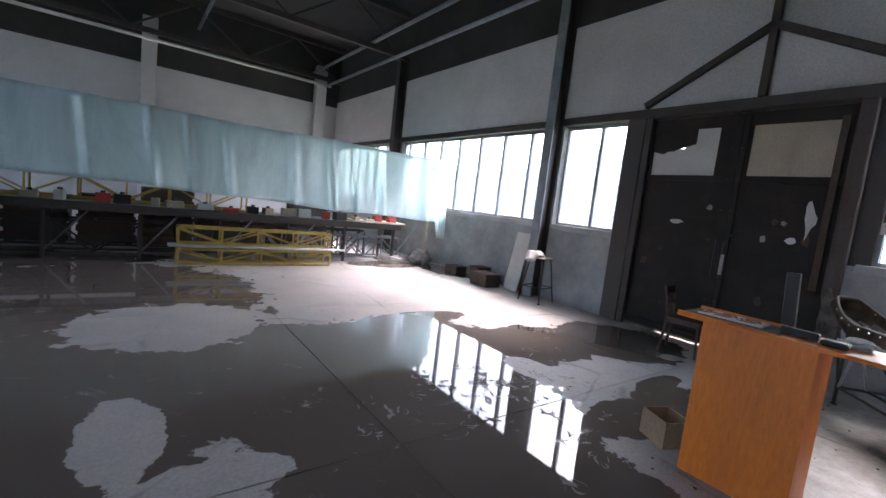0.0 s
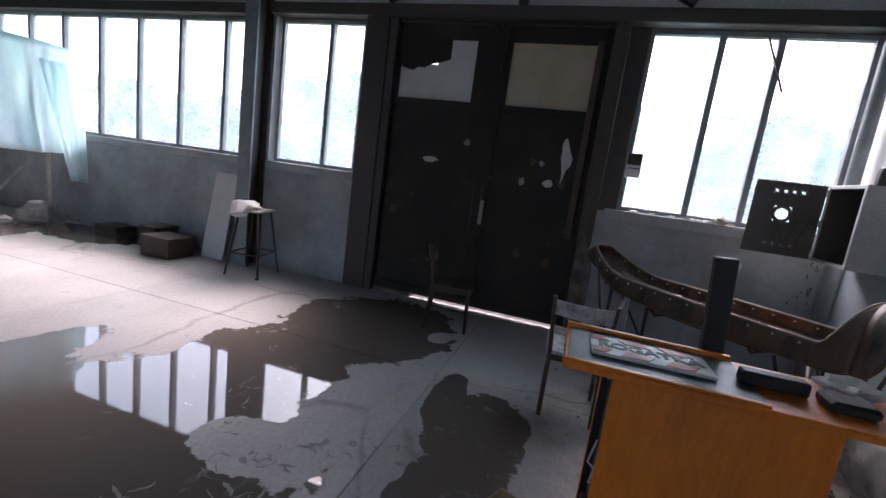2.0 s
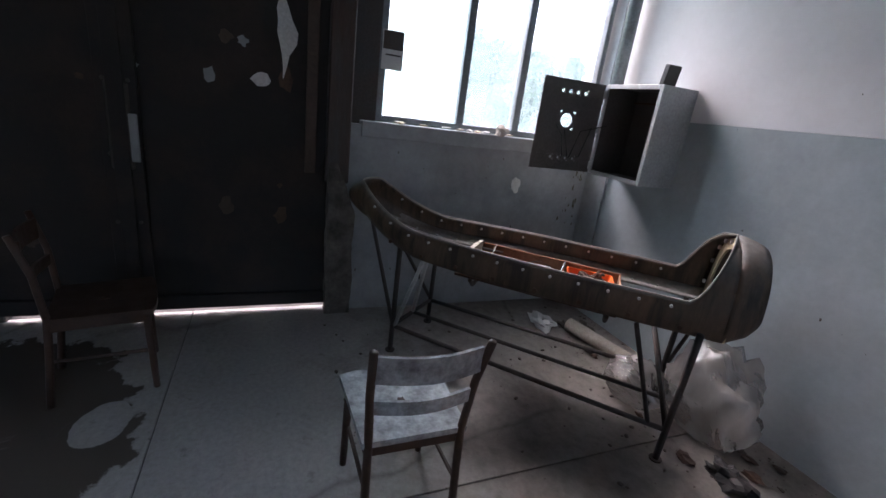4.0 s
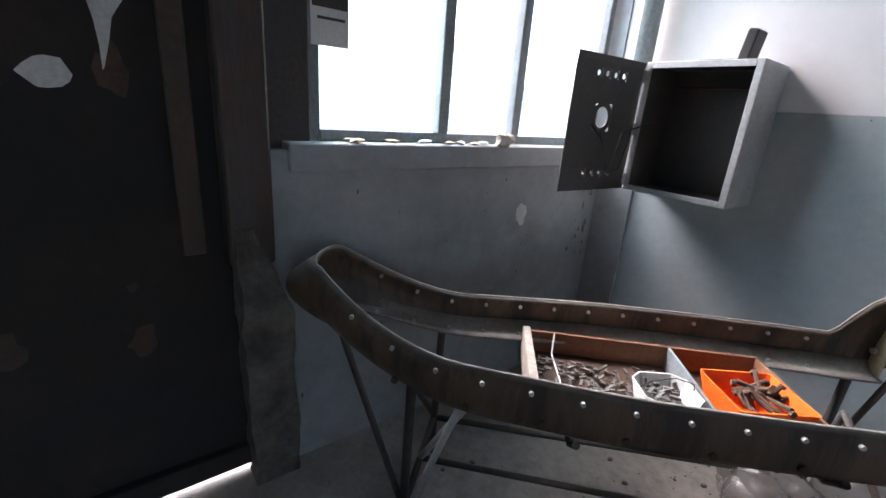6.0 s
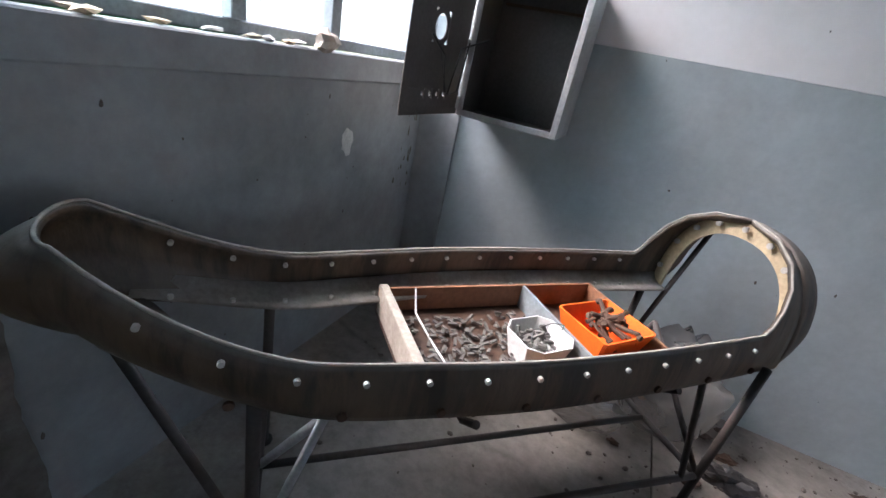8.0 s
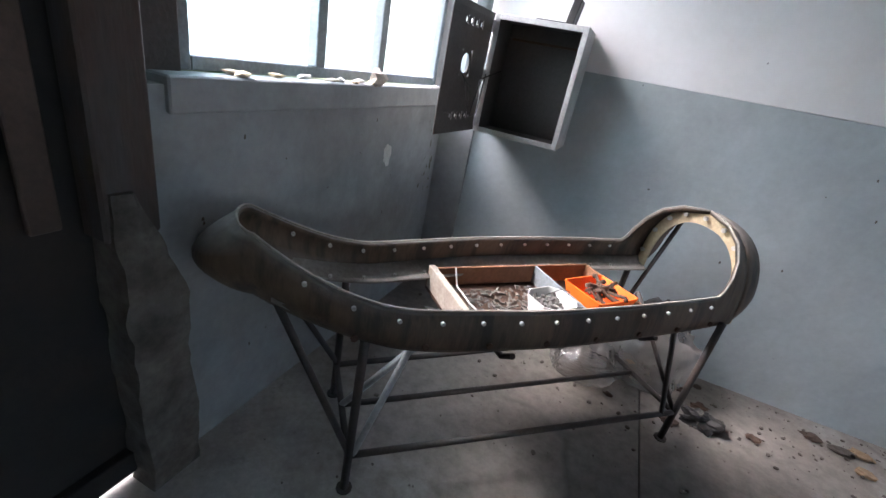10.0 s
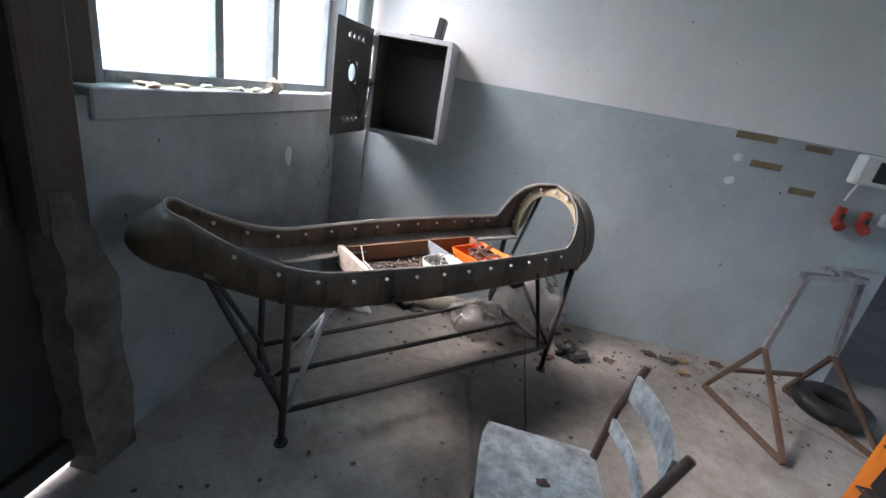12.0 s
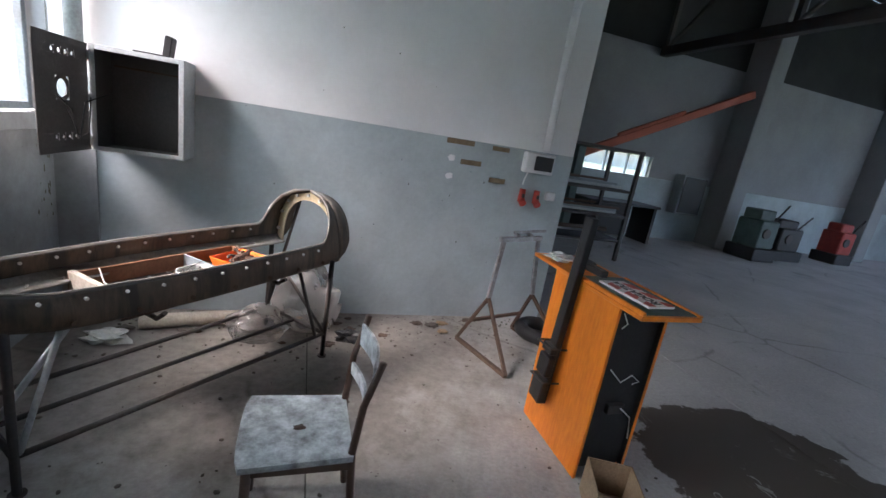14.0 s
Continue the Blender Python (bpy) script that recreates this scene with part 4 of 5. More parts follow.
bm = door_with_holes()
bmesh.ops.transform(bm, matrix=pose(X0 * -1 + 0.006, D + 0.012, 0.005, 0, 0, -3), verts=bm.verts)
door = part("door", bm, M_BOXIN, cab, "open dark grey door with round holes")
part("wire", tube([(X1 + 0.01, D + 0.38, 0.33), (X1 - 0.05, D + 0.36, 0.26), (X1 - 0.06, D + 0.33, 0.12), (X1 - 0.04, D + 0.25, 0.10), (X1 - 0.05, D + 0.20, 0.30), (X1 - 0.10, D + 0.02, 0.36)], 0.004, 6), M_BLACK, door)
part("wire", tube([(X1 + 0.01, D + 0.30, 0.30), (X1 - 0.04, D + 0.26, 0.10), (X1 - 0.05, D + 0.17, 0.12), (X1 - 0.04, D + 0.10, 0.33)], 0.004, 6), M_BLACK, door)
for z in (0.06, 0.32, 0.58):
    part("hinge", disc((X1 + 0.002, D + 0.012, z - 0.03), (0, 0, 1), 0.008, 0.06, 8), M_BOX, cab)
sw = thing("black_bracket", "small black plastic bracket on the cabinet", "bracket", (4.68, 3.22, 1.905))
part("base", box(-0.02, 0.16, -0.06, 0.06, 0, 0.012, 0.003), M_BLACK, sw)
part("upright", box(-0.05, -0.005, -0.05, 0.06, 0, 0.14, 0.006, m=pose(0, 0, 0, 0, -8, 0)), M_BLACK, sw)


# ---- wooden chairs ----
def chair(name, label, at, turn, seat_mat):
    c = thing(name, label, "chair", at, turn, "wooden chairs")
    bm = box(-0.20, 0.225, -0.215, 0.215, 0.445, 0.47)
    bmesh.ops.subdivide_edges(bm, edges=bm.edges, cuts=6, use_grid_fill=True)
    for v in bm.verts:
        x, y = v.co.x, v.co.y
        if x > 0:
            k = 1 - 0.10 * (abs(y) / 0.215) ** 4
            v.co.x = x * k
        v.co.y = y * (0.92 + 0.08 * (x + 0.2) / 0.41)
        v.co.z -= 0.010 * math.exp(-((x - 0.0) ** 2 + y * y) / 0.015)
    part("seat", bm, seat_mat, c, smooth=False)
    # dark lump in place of a hole, its shade put into the colour
    part("hole_lump", lump((0.0, 0.0, 0.458), 0.028, 4, 0.8, 2, (1.2, 0.7, 0.25)), M_WOODDARK, c)
    part("seat_frame", merge(box(-0.19, 0.19, -0.185, -0.165, 0.395, 0.445, 0.004), box(-0.19, 0.19, 0.165, 0.185, 0.395, 0.445, 0.004), box(0.17, 0.19, -0.165, 0.165, 0.395, 0.445, 0.004), box(-0.19, -0.17, -0.165, 0.165, 0.395, 0.445, 0.004)), M_WOODDARK, c)
    for y in (-0.175, 0.175):
        part("leg", tube([(0.19, y * 1.03, 0.0), (0.175, y, 0.445)], 0.015, 8, 1.3), M_WOODDARK, c, smooth=True)
        part("back_post", tube([(-0.235, y * 1.0, 0.0), (-0.205, y, 0.30), (-0.195, y, 0.46), (-0.215, y * 1.08, 0.68), (-0.265, y * 1.15, 0.87)], 0.017, 8, 0.85), M_WOODDARK, c, smooth=True)
    for z0, z1, dx in ((0.74, 0.84, -0.245), (0.60, 0.655, -0.215)):
        rows = [[(dx - 0.035 * math.cos(math.pi * f * 0.5) - 0.02 * (z - z0), 0.185 * f, z) for z in (z0, z1)] for f in [i / 8 - 1 + i / 8 for i in range(9)]]
        part("back_slat", loft(rows, thick=0.012), seat_mat, c)
    for y in (-0.17, 0.17):
        part("stretcher", tube([(0.18, y, 0.22), (-0.21, y, 0.24)], 0.009, 6), M_WOODDARK, c)
    return c


chair("wooden_chair", "dark wooden chair with a paint splashed grey seat", (3.665, 5.205, 0.0), 0.0, M_SEAT)
chair("wooden_chair", "dark brown wooden chair in front of the gate", (4.74, 6.47, 0.0), -78.0, M_WOODDARK)

# ---- lectern like cupboard with an orange finish ----
desk = thing("orange_cupboard", "tall orange plywood cupboard with an open dark side", "cupboard", (2.04, 4.87, 0))
part("side", box(-0.165, -0.147, -0.29, 0.30, 0, 1.02, 0.002), M_ORANGE, desk)
part("side", box(0.147, 0.165, -0.29, 0.30, 0, 1.02, 0.002), M_ORANGE, desk)
part("back", box(-0.147, 0.147, -0.29, -0.275, 0.02, 1.02), M_ORANGE, desk)
for z in (0.03, 0.36, 0.68):
    part("shelf", box(-0.1465, 0.1465, -0.274, 0.25, z, z + 0.018), M_BLACK, desk, "black shelf")
part("inner_lining", merge(box(-0.1465, -0.144, -0.27, 0.297, 0.05, 1.0), box(0.144, 0.1465, -0.27, 0.297, 0.05, 1.0)), M_BLACK, desk)
part("front_panel", box(-0.1435, 0.1435, 0.255, 0.268, 0.05, 1.0), M_BLACK, desk, "black set-back panel")
part("switch_box", box(-0.05, 0.06, 0.268, 0.30, 0.40, 0.46, 0.006), M_STEEL, desk)
top = part("top", box(-0.195, 0.175, -0.56, 0.455, 1.02, 1.045, 0.004), M_ORANGE, desk)
part("top_lino", box(-0.17, 0.155, -0.10, 0.44, 1.0465, 1.05), M_GREENTOP, top, "dark green lino inlay")
part("top_lip", box(0.155, 0.175, -0.10, 0.455, 1.0455, 1.066, 0.003), M_ORANGE, top)
part("top_lip", box(-0.195, -0.172, -0.10, 0.455, 1.0455, 1.056, 0.003), M_ORANGE, top)
part("cable", tube([(-0.02, 0.30, 0.44), (-0.07, 0.33, 0.40), (-0.11, 0.31, 0.30), (-0.13, 0.30, 0.24)], 0.004, 6), M_PAPER, desk)
part("cable", tube([(0.10, 0.27, 0.98), (0.08, 0.29, 0.93), (0.10, 0.28, 0.90)], 0.004, 6), M_PAPER, desk)
part("cable", tube([(0.09, 0.275, 0.66), (0.03, 0.30, 0.60), (-0.05, 0.285, 0.63), (-0.09, 0.30, 0.60), (-0.06, 0.29, 0.58)], 0.004, 6), M_PAPER, desk)

# warning sign lying on the cupboard
sg = thing("barrier_sign", "red and white striped metal sign with dark lettering", "sign", (2.033, 5.06, 1.052), -88)
sg.scale = (0.69, 0.74, 1.0)
part("plate", box(-0.265, 0.265, -0.115, 0.115, 0, 0.012, 0.002), M_WHITESIGN, sg)


def clip_stripe(x0, x1, slant, y0, y1, lo, hi):
    bm = bmesh.new()
    pts = [(max(lo, min(hi, x0 + slant * y0)), y0), (max(lo, min(hi, x1 + slant * y0)), y0), (max(lo, min(hi, x1 + slant * y1)), y1), (max(lo, min(hi, x0 + slant * y1)), y1)]
    a = [bm.verts.new((*p, 0.0125)) for p in pts]
    b = [bm.verts.new((*p, 0.0145)) for p in pts]
    bm.faces.new(a[::-1])
    bm.faces.new(b)
    for k in range(4):
        bm.faces.new((a[k], a[(k + 1) % 4], b[(k + 1) % 4], b[k]))
    return bm


for k in range(3):
    x = -0.26 + 0.19 * k
    part("red_stripe", clip_stripe(x, x + 0.12, -0.6, 0.05, 0.113, -0.263, 0.263), M_REDSIGN, sg)
    part("red_stripe", clip_stripe(x, x + 0.12, 0.6, -0.113, -0.05, -0.263, 0.263), M_REDSIGN, sg)
cu = bpy.data.curves.new("lettering", "FONT")
cu.body, cu.size, cu.extrude, cu.align_x, cu.align_y = "ROGATKA", 0.098, 0.001, "CENTER", "CENTER"
cu.offset = 0.003
txt = new("lettering", cu)
txt.parent = sg
txt.matrix_basis = pose(0, 0, 0.0135)
cu.materials.append(M_INK)
# things on the cupboard
bl = thing("black_steel_bar", "long black steel channel strapped upright to the cupboard", "steel bar", (0, 0, 0))
part("channel", bar((2.24, 4.77, 0.22), (2.24, 4.845, 1.40), 0.07, 0.045, 0.004, up=(1, 0, 0)), M_BLACK, bl)
for z0, z1, w in ((0.24, 0.40, 0.115), (0.42, 0.55, 0.105), (0.57, 0.62, 0.10)):
    part("clamp", bar((2.272, 4.77 + 0.0636 * (z0 - 0.22), z0), (2.272, 4.77 + 0.0636 * (z1 - 0.22), z1), w, 0.05, 0.006, up=(1, 0, 0)), M_BLACK, bl)
for z in (0.38, 0.60):
    part("strap", tube([(2.21, 4.70, z), (2.31, 4.71, z + 0.01), (2.31, 4.86, z + 0.02), (2.21, 4.87, z + 0.02)], 0.006, 6), M_STEEL, bl)
solid("steel_fitting", merge(box(2.0, 2.05, 4.62, 4.80, 1.047, 1.09, 0.006), box(1.93, 2.03, 4.48, 4.60, 1.047, 1.08, 0.01)), M_BLACK, "black steel fitting lying on the cupboard", "fitting")
solid("crumpled_rag", lump((2.12, 4.47, 1.068), 0.09, 4, 0.9, 3, (0.9, 0.8, 0.30)), M_PAPER, "crumpled pale rag on the cupboard", "rag")

# carton on the floor
ct = thing("carton", "open brown cardboard carton on the wet floor", "carton", (2.155, 5.40, 0.003), 65)
part("base", box(-0.13, 0.13, -0.115, 0.115, 0, 0.006), M_CARD, ct)
for b4 in ((-0.13, -0.124, -0.115, 0.115), (0.124, 0.13, -0.115, 0.115), (-0.124, 0.124, -0.115, -0.109), (-0.124, 0.124, 0.109, 0.115)):
    part("side", box(*b4, 0.006, 0.20), M_CARD, ct)

# ---- steel trestle by the partition ----
tr = thing("steel_trestle", "rusty steel trestle with a bare clamp head", "trestle", (0, 0, 0))
fa, fb, fc, fd = (2.163, 4.19, 0.02), (2.352, 3.562, 0.02), (1.483, 3.968, 0.02), (1.70, 3.34, 0.02)
knee_a, knee_c, head_a, head_c = (2.15, 3.63, 0.43), (1.675, 3.53, 0.44), (2.09, 3.584, 0.93), (1.666, 3.42, 0.93)
for a, b in ((fa, fb), (fc, fd)):
    part("foot_bar", bar(a, b, 0.035, 0.03, 0.002), M_RUST, tr)
for foot_a, foot_b, knee, head in ((fa, fb, knee_a, head_a), (fc, fd, knee_c, head_c)):
    part("leg", bar(foot_a, knee, 0.028, 0.028, 0.002), M_RUST, tr)
    part("leg", bar(foot_b, knee, 0.028, 0.028, 0.002), M_RUST, tr)
    part("upper_leg", bar(knee, head, 0.034, 0.034, 0.002), M_BARE, tr, "upper leg with worn grey paint")
part("cross_bar", bar((2.27, 3.59, 0.20), (1.69, 3.41, 0.20), 0.025), M_RUST, tr)
part("head", bar((2.13, 3.60, 0.945), (1.63, 3.40, 0.945), 0.04, 0.04, 0.003), M_BARE, tr)
for k in (0.35, 0.65):
    p = Vector((2.13, 3.60, 0.975)).lerp(Vector((1.63, 3.40, 0.975)), k)
    part("clamp_arm", bar(p + Vector((-0.05, -0.12, 0.0)), p + Vector((0.05, 0.14, 0.03)), 0.03, 0.025, 0.003), M_BARE, tr)
part("handle", tube([(2.0, 3.57, 1.012), (1.62, 3.43, 1.02)], 0.013, 8), M_BARE, tr)

# tyre lying behind the trestle
bm = bmesh.new()
for i in range(28):
    a = math.tau * i / 28
    for j in range(10):
        b = math.tau * j / 10
        r = 0.17 + 0.065 * math.cos(b)
        bm.verts.new((1.50 + r * math.cos(a), 3.50 + r * math.sin(a), 0.066 + 0.065 * math.sin(b)))
bm.verts.ensure_lookup_table()
for i in range(28):
    for j in range(10):
        bm.faces.new([bm.verts[k] for k in (i * 10 + j, ((i + 1) % 28) * 10 + j, ((i + 1) % 28) * 10 + (j + 1) % 10, i * 10 + (j + 1) % 10)])
solid("spare_wheel", bm, M_BLACK, "small black tyre lying on the floor", "tyre", smooth=True)

# ---- wall fittings on the partition ----
mt = thing("meter_box", "grey plastic breaker box with a dark window", "breaker box", (1.66, 3.075, 1.50))
part("case", box(-0.15, 0.15, 0, 0.09, 0, 0.19, 0.012), M_WHITEP, mt)
part("window", box(-0.13, 0.06, 0.09, 0.098, 0.03, 0.16, 0.005), M_BLACK, mt)
part("cable", tube([(0.08, 0.03, 0.0), (0.10, 0.03, -0.06), (0.11, 0.03, -0.12)], 0.008, 6), M_WHITEP, mt)
for x in (1.755, 1.60):
    so = thing("power_socket", "red industrial power socket on the wall", "socket", (x, 3.075, 1.20), group="red sockets")
    part("body", tube([(0, 0.03, 0.02), (0, 0.03, 0.14)], 0.033, 14, 0.85), M_RED, so, smooth=True)
    part("cap", disc((0, 0.045, 0.03), (0, 1, -0.6), 0.034, 0.045, 14), M_RED, so)
    part("lid_hinge", box(-0.012, 0.012, 0.055, 0.07, 0.06, 0.10, 0.003), M_BLACK, so)
solid("small_socket", box(1.40, 1.50, 3.076, 3.12, 1.26, 1.34, 0.008), M_WHITEP, "small cream wall socket", "socket")
for x, z, w, h in ((2.435, 1.675, 0.26, 0.045), (2.04, 1.667, 0.17, 0.04), (2.31, 1.508, 0.20, 0.045), (2.025, 1.38, 0.165, 0.045)):
    solid("glue_patch", box(x - w / 2, x + w / 2, 3.0755, 3.0785, z - h / 2, z + h / 2), M_RUSTPATCH, "brown strip of old glue on the wall", "patch", "glue patches")
for x, y, z in ((2.50, 3.076, 1.53), (2.50, 3.076, 1.37)):
    solid("plaster_chip", lump((x, y, z), 0.035, x * 7 + z, 0.6, 2, (1, 0.08, 0.8)), M_WHITE, "pale chip in the wall paint", "chip", "plaster chips")
solid("plaster_chip", lump((WX, 3.80, 1.06), 0.06, 9, 0.6, 2, (0.05, 0.7, 1.1)), M_WBOARD, "pale chip in the grey wall paint", "chip", "plaster chips")
solid("wall_pipe", tube([(1.60, 3.115, 1.72), (1.60, 3.115, 5.2)], 0.035, 10), M_WHITE, "white painted conduit on the partition", "pipe", smooth=True)

# plastic bag and rubbish under the stand
solid("plastic_bag", crumpled((3.62, 3.34, 0), 0.30, 0.20, 0.52, 3), M_BAG, "large crumpled clear plastic bag on the floor", "plastic bag", smooth=True)
solid("plastic_bag", crumpled((3.98, 3.55, 0), 0.22, 0.17, 0.26, 8), M_BAG, "crumpled clear plastic bag by the wall", "plastic bag", smooth=True)
solid("cardboard_tube", tube([(4.78, 3.44, 0.06), (4.02, 3.30, 0.06)], 0.055, 14), M_PALEWOOD, "pale cardboard roll lying on the floor", "tube", smooth=True)
solid("white_rag", lump((4.92, 3.62, 0.03), 0.12, 5, 1.0, 3, (1, 0.7, 0.35)), M_PAPER, "crumpled white rag on the floor", "rag")

solid("cable_tangle", lump((3.29, 3.58, 0.035), 0.085, 17, 1.0, 3, (1.1, 0.8, 0.5)), M_BLACK, "dark tangle of cable on the floor", "cable")

# ---- by the window wall beyond the gate ----
stl = thing("work_stool", "dark steel stool with a worn wooden seat", "stool", (4.93, 9.18, 0), 10)
part("seat", box(-0.20, 0.20, -0.16, 0.16, 0.80, 0.825, 0.006), M_PALEWOOD, stl)
for sx, sy in ((-1, -1), (-1, 1), (1, -1), (1, 1)):
    part("leg", tube([(sx * 0.24, sy * 0.22, 0), (sx * 0.15, sy * 0.12, 0.80)], 0.013, 8), M_STEEL, stl, smooth=True)
part("footrest", merge(*(tube([(a[0] * 0.21, a[1] * 0.19, 0.28), (b[0] * 0.21, b[1] * 0.19, 0.28)], 0.010, 6) for a, b in (((-1, -1), (-1, 1)), ((-1, 1), (1, 1)), ((1, 1), (1, -1)), ((1, -1), (-1, -1))))), M_STEEL, stl)
part("foot_pad", disc((-0.25, -0.22, 0), (0, 0, 1), 0.025, 0.02), M_BLACK, stl)
bm = lump((0, 0, 0), 1.0, 2, 0.5, 3)
for v in bm.verts:
    v.co = Vector((4.82 + v.co.x * 0.17, 9.24 + v.co.y * 0.14, 0.87 + v.co.z * 0.06 - (0.10 if v.co.x < -0.55 else 0)))
solid("folded_cloth", bm, M_WBOARD, "pale cloth and cap hanging over the stool", "cloth", smooth=True)
solid("leaning_board", bar((5.14, 10.06, 0.005), (5.36, 10.05, 1.18), 0.37, 0.02, 0.002, up=(1, 0, 0.2)), M_WBOARD, "pale board leaning on the window wall", "board")
for x, y, w, d, h in ((4.86, 10.52, 0.20, 0.24, 0.24), (5.12, 11.0, 0.18, 0.15, 0.28), (5.15, 11.9, 0.15, 0.22, 0.14)):
    b = thing("old_box", "battered brown box against the window wall", "box", (x, y, 0), group="boxes by the wall")
    part("body", box(-w, w, -d, d, 0, h, 0.006), M_BROWN, b)
    part("lid", box(-w - 0.008, w + 0.008, -d - 0.008, d + 0.008, h, h + 0.03, 0.004), M_WOODDARK, b)
solid("plastic_scrap", crumpled((4.9, 13.1, 0), 0.35, 0.25, 0.35, 12), M_BAG, "crumpled clear plastic by the wall", "plastic", smooth=True)
solid("plastic_scrap", crumpled((4.2, 13.3, 0), 0.5, 0.3, 0.16, 15), M_BAG, "crumpled clear plastic on the floor", "plastic", smooth=True)


# ---- racks of lattice girders under plastic film ----
def girder(label, at, length, depth, height, mat, n, turn=0.0):
    g = thing("lattice_girder", label, "girder", at, turn, "lattice girders")
    for y in (0, depth):
        for z in (0, height):
            part("chord", bar((0, y, z), (length, y, z), 0.04, 0.04), mat, g)
        for i in range(n + 1):
            x = length * i / n
            part("post", bar((x, y, 0.02), (x, y, height - 0.02), 0.03), mat, g)
            if i < n:
                a, b = (0.03, height - 0.03) if i % 2 else (height - 0.03, 0.03)
                part("diagonal", bar((x, y, a), (x + length / n, y, b), 0.028), mat, g)
    for i in range(n + 1):
        part("tie", bar((length * i / n, 0, height), (length * i / n, depth, height), 0.03), mat, g)
    return g


girder("yellow lattice girder standing on the floor", (-0.45, 12.62, 0.02), 2.75, 0.35, 0.26, M_YELLOW, 4)
girder("yellow lattice girder on top of another", (-0.45, 12.66, 0.36), 2.75, 0.3, 0.30, M_YELLOW, 4)
girder("yellow lattice girder on the work deck", (-3.2, 13.6, 0.961), 4.0, 0.5, 0.42, M_YELLOW, 6)
girder("dark lattice girder under the deck", (-6.0, 13.3, 0.06), 5.0, 0.5, 0.55, M_STEEL, 8)
girder("dark lattice girder under the deck", (-1.0, 13.75, 0.06), 4.6, 0.3, 0.62, M_STEEL, 8)
girder("dark lattice girder behind the deck", (-6.0, 14.4, 0.06), 6.5, 0.5, 0.75, M_STEEL, 9)
girder("grey lattice girder under the deck", (1.2, 13.6, 0.06), 3.3, 0.4, 0.5, M_STEELBLUE, 7)
for i in range(5):
    solid("steel_tube", tube([(-0.6, 12.55 + 0.06 * i, 0.345), (2.6 - 0.1 * i, 12.57 + 0.06 * i, 0.345)], 0.022, 8), M_BOX, "grey steel tube lying on the girder", "tube", "tubes on the girder", smooth=True)
dk = thing("work_deck", "long steel trestle deck with pale boards", "work deck", (0, 0, 0))
part("board", box(-6.2, 4.3, 13.2, 14.1, 0.90, 0.94, 0.004), M_STEELBLUE, dk)
part("edge_beam", box(-6.2, 4.3, 13.16, 13.199, 0.80, 0.94, 0.004), M_STEEL, dk)
for i in range(9):
    x = -6.1 + 1.28 * i
    for y in (13.25, 14.0):
        part("leg", bar((x, y, 0), (x, y, 0.90), 0.05), M_STEEL, dk)
    part("brace", bar((x, 13.25, 0.1), (x + 0.6, 13.25, 0.85), 0.03), M_STEELBLUE, dk)
rg = random.Random(3)
for i in range(16):
    x = -2.4 + 0.40 * i + rg.uniform(-0.08, 0.08)
    m = (M_BOARD, M_WBOARD, M_RED, M_BLACK, M_BOARD)[i % 5]
    w, h = rg.uniform(0.06, 0.15), rg.uniform(0.07, 0.18)
    b = thing("machine_part", "small painted machine part on the deck", "machine part", (x, 13.38 + rg.uniform(-0.08, 0.1), 0.94), rg.uniform(-15, 15), "parts on the deck")
    part("block", box(-w, w, -0.09, 0.09, 0, h, 0.008), m, b)
    part("boss", disc((0, 0, h), (0, 0, 1), 0.035, 0.04, 10), M_STEEL, b)
# dark crates added to fill in the dark clutter behind the deck
rg = random.Random(17)
for i in range(9):
    x, h = -5.6 + 1.02 * i, rg.uniform(0.7, 1.25)
    st = thing("stacked_crate", "dark slatted crate added for the clutter behind the deck", "crate", (x, 15.15 + rg.uniform(-0.1, 0.1), 0), rg.uniform(-4, 4), "crates behind the deck")
    part("body", box(-0.44, 0.44, -0.3, 0.3, 0.03, h, 0.01), M_WOODDARK, st)
    for k in range(int(h / 0.2)):
        part("slat", box(-0.47, 0.47, -0.325, -0.302, 0.06 + 0.2 * k, 0.19 + 0.2 * k, 0.004), (M_BROWN, M_STEEL, M_WOODDARK)[(i + k) % 3], st)
    part("skid", merge(box(-0.42, -0.30, -0.3, 0.3, 0, 0.029), box(0.30, 0.42, -0.3, 0.3, 0, 0.029)), M_WOODDARK, st)
for x in (3.75, 4.15):
    v = thing("bench_vice", "red painted bench vice on the deck end", "vice", (x, 13.45, 0.94))
    part("body", box(-0.10, 0.10, -0.10, 0.10, 0, 0.11, 0.012), M_RED, v)
    part("jaw", box(-0.12, 0.12, -0.03, 0.03, 0.11, 0.17, 0.008), M_RED, v)
solid("deck_plate", box(3.0, 4.45, 13.25, 13.95, 0.942, 0.97, 0.004), M_BOARD, "pale plate on the end of the deck", "plate")


def hung_film(name, label, corners, nx, nz, seed, wave=0.07):
    """Film between four corners, with hanging folds."""
    a, b, c, d = (Vector(p) for p in corners)
    rows = []
    for j in range(nz + 1):
        v = j / nz
        row = []
        for i in range(nx + 1):
            u = i / nx
            p = a.lerp(b, u).lerp(d.lerp(c, u), v)
            f = noise.noise(Vector((u * 18 + seed, v * 0.9, seed)))
            f -= 0.8 * max(0.0, 1 - abs((u * nx / 18 + 0.3 * math.sin(u * 23 + seed)) % 1 - 0.5) * 9)
            p += Vector((0.2 * f, f, 0.25 * noise.noise(Vector((u * 6, v * 3, seed + 5))))) * wave * (0.4 + 0.9 * v)
            row.append(p)
        rows.append(row)
    return solid(name, loft(rows, thick=0.003), M_FILM, label, "plastic film", smooth=True)


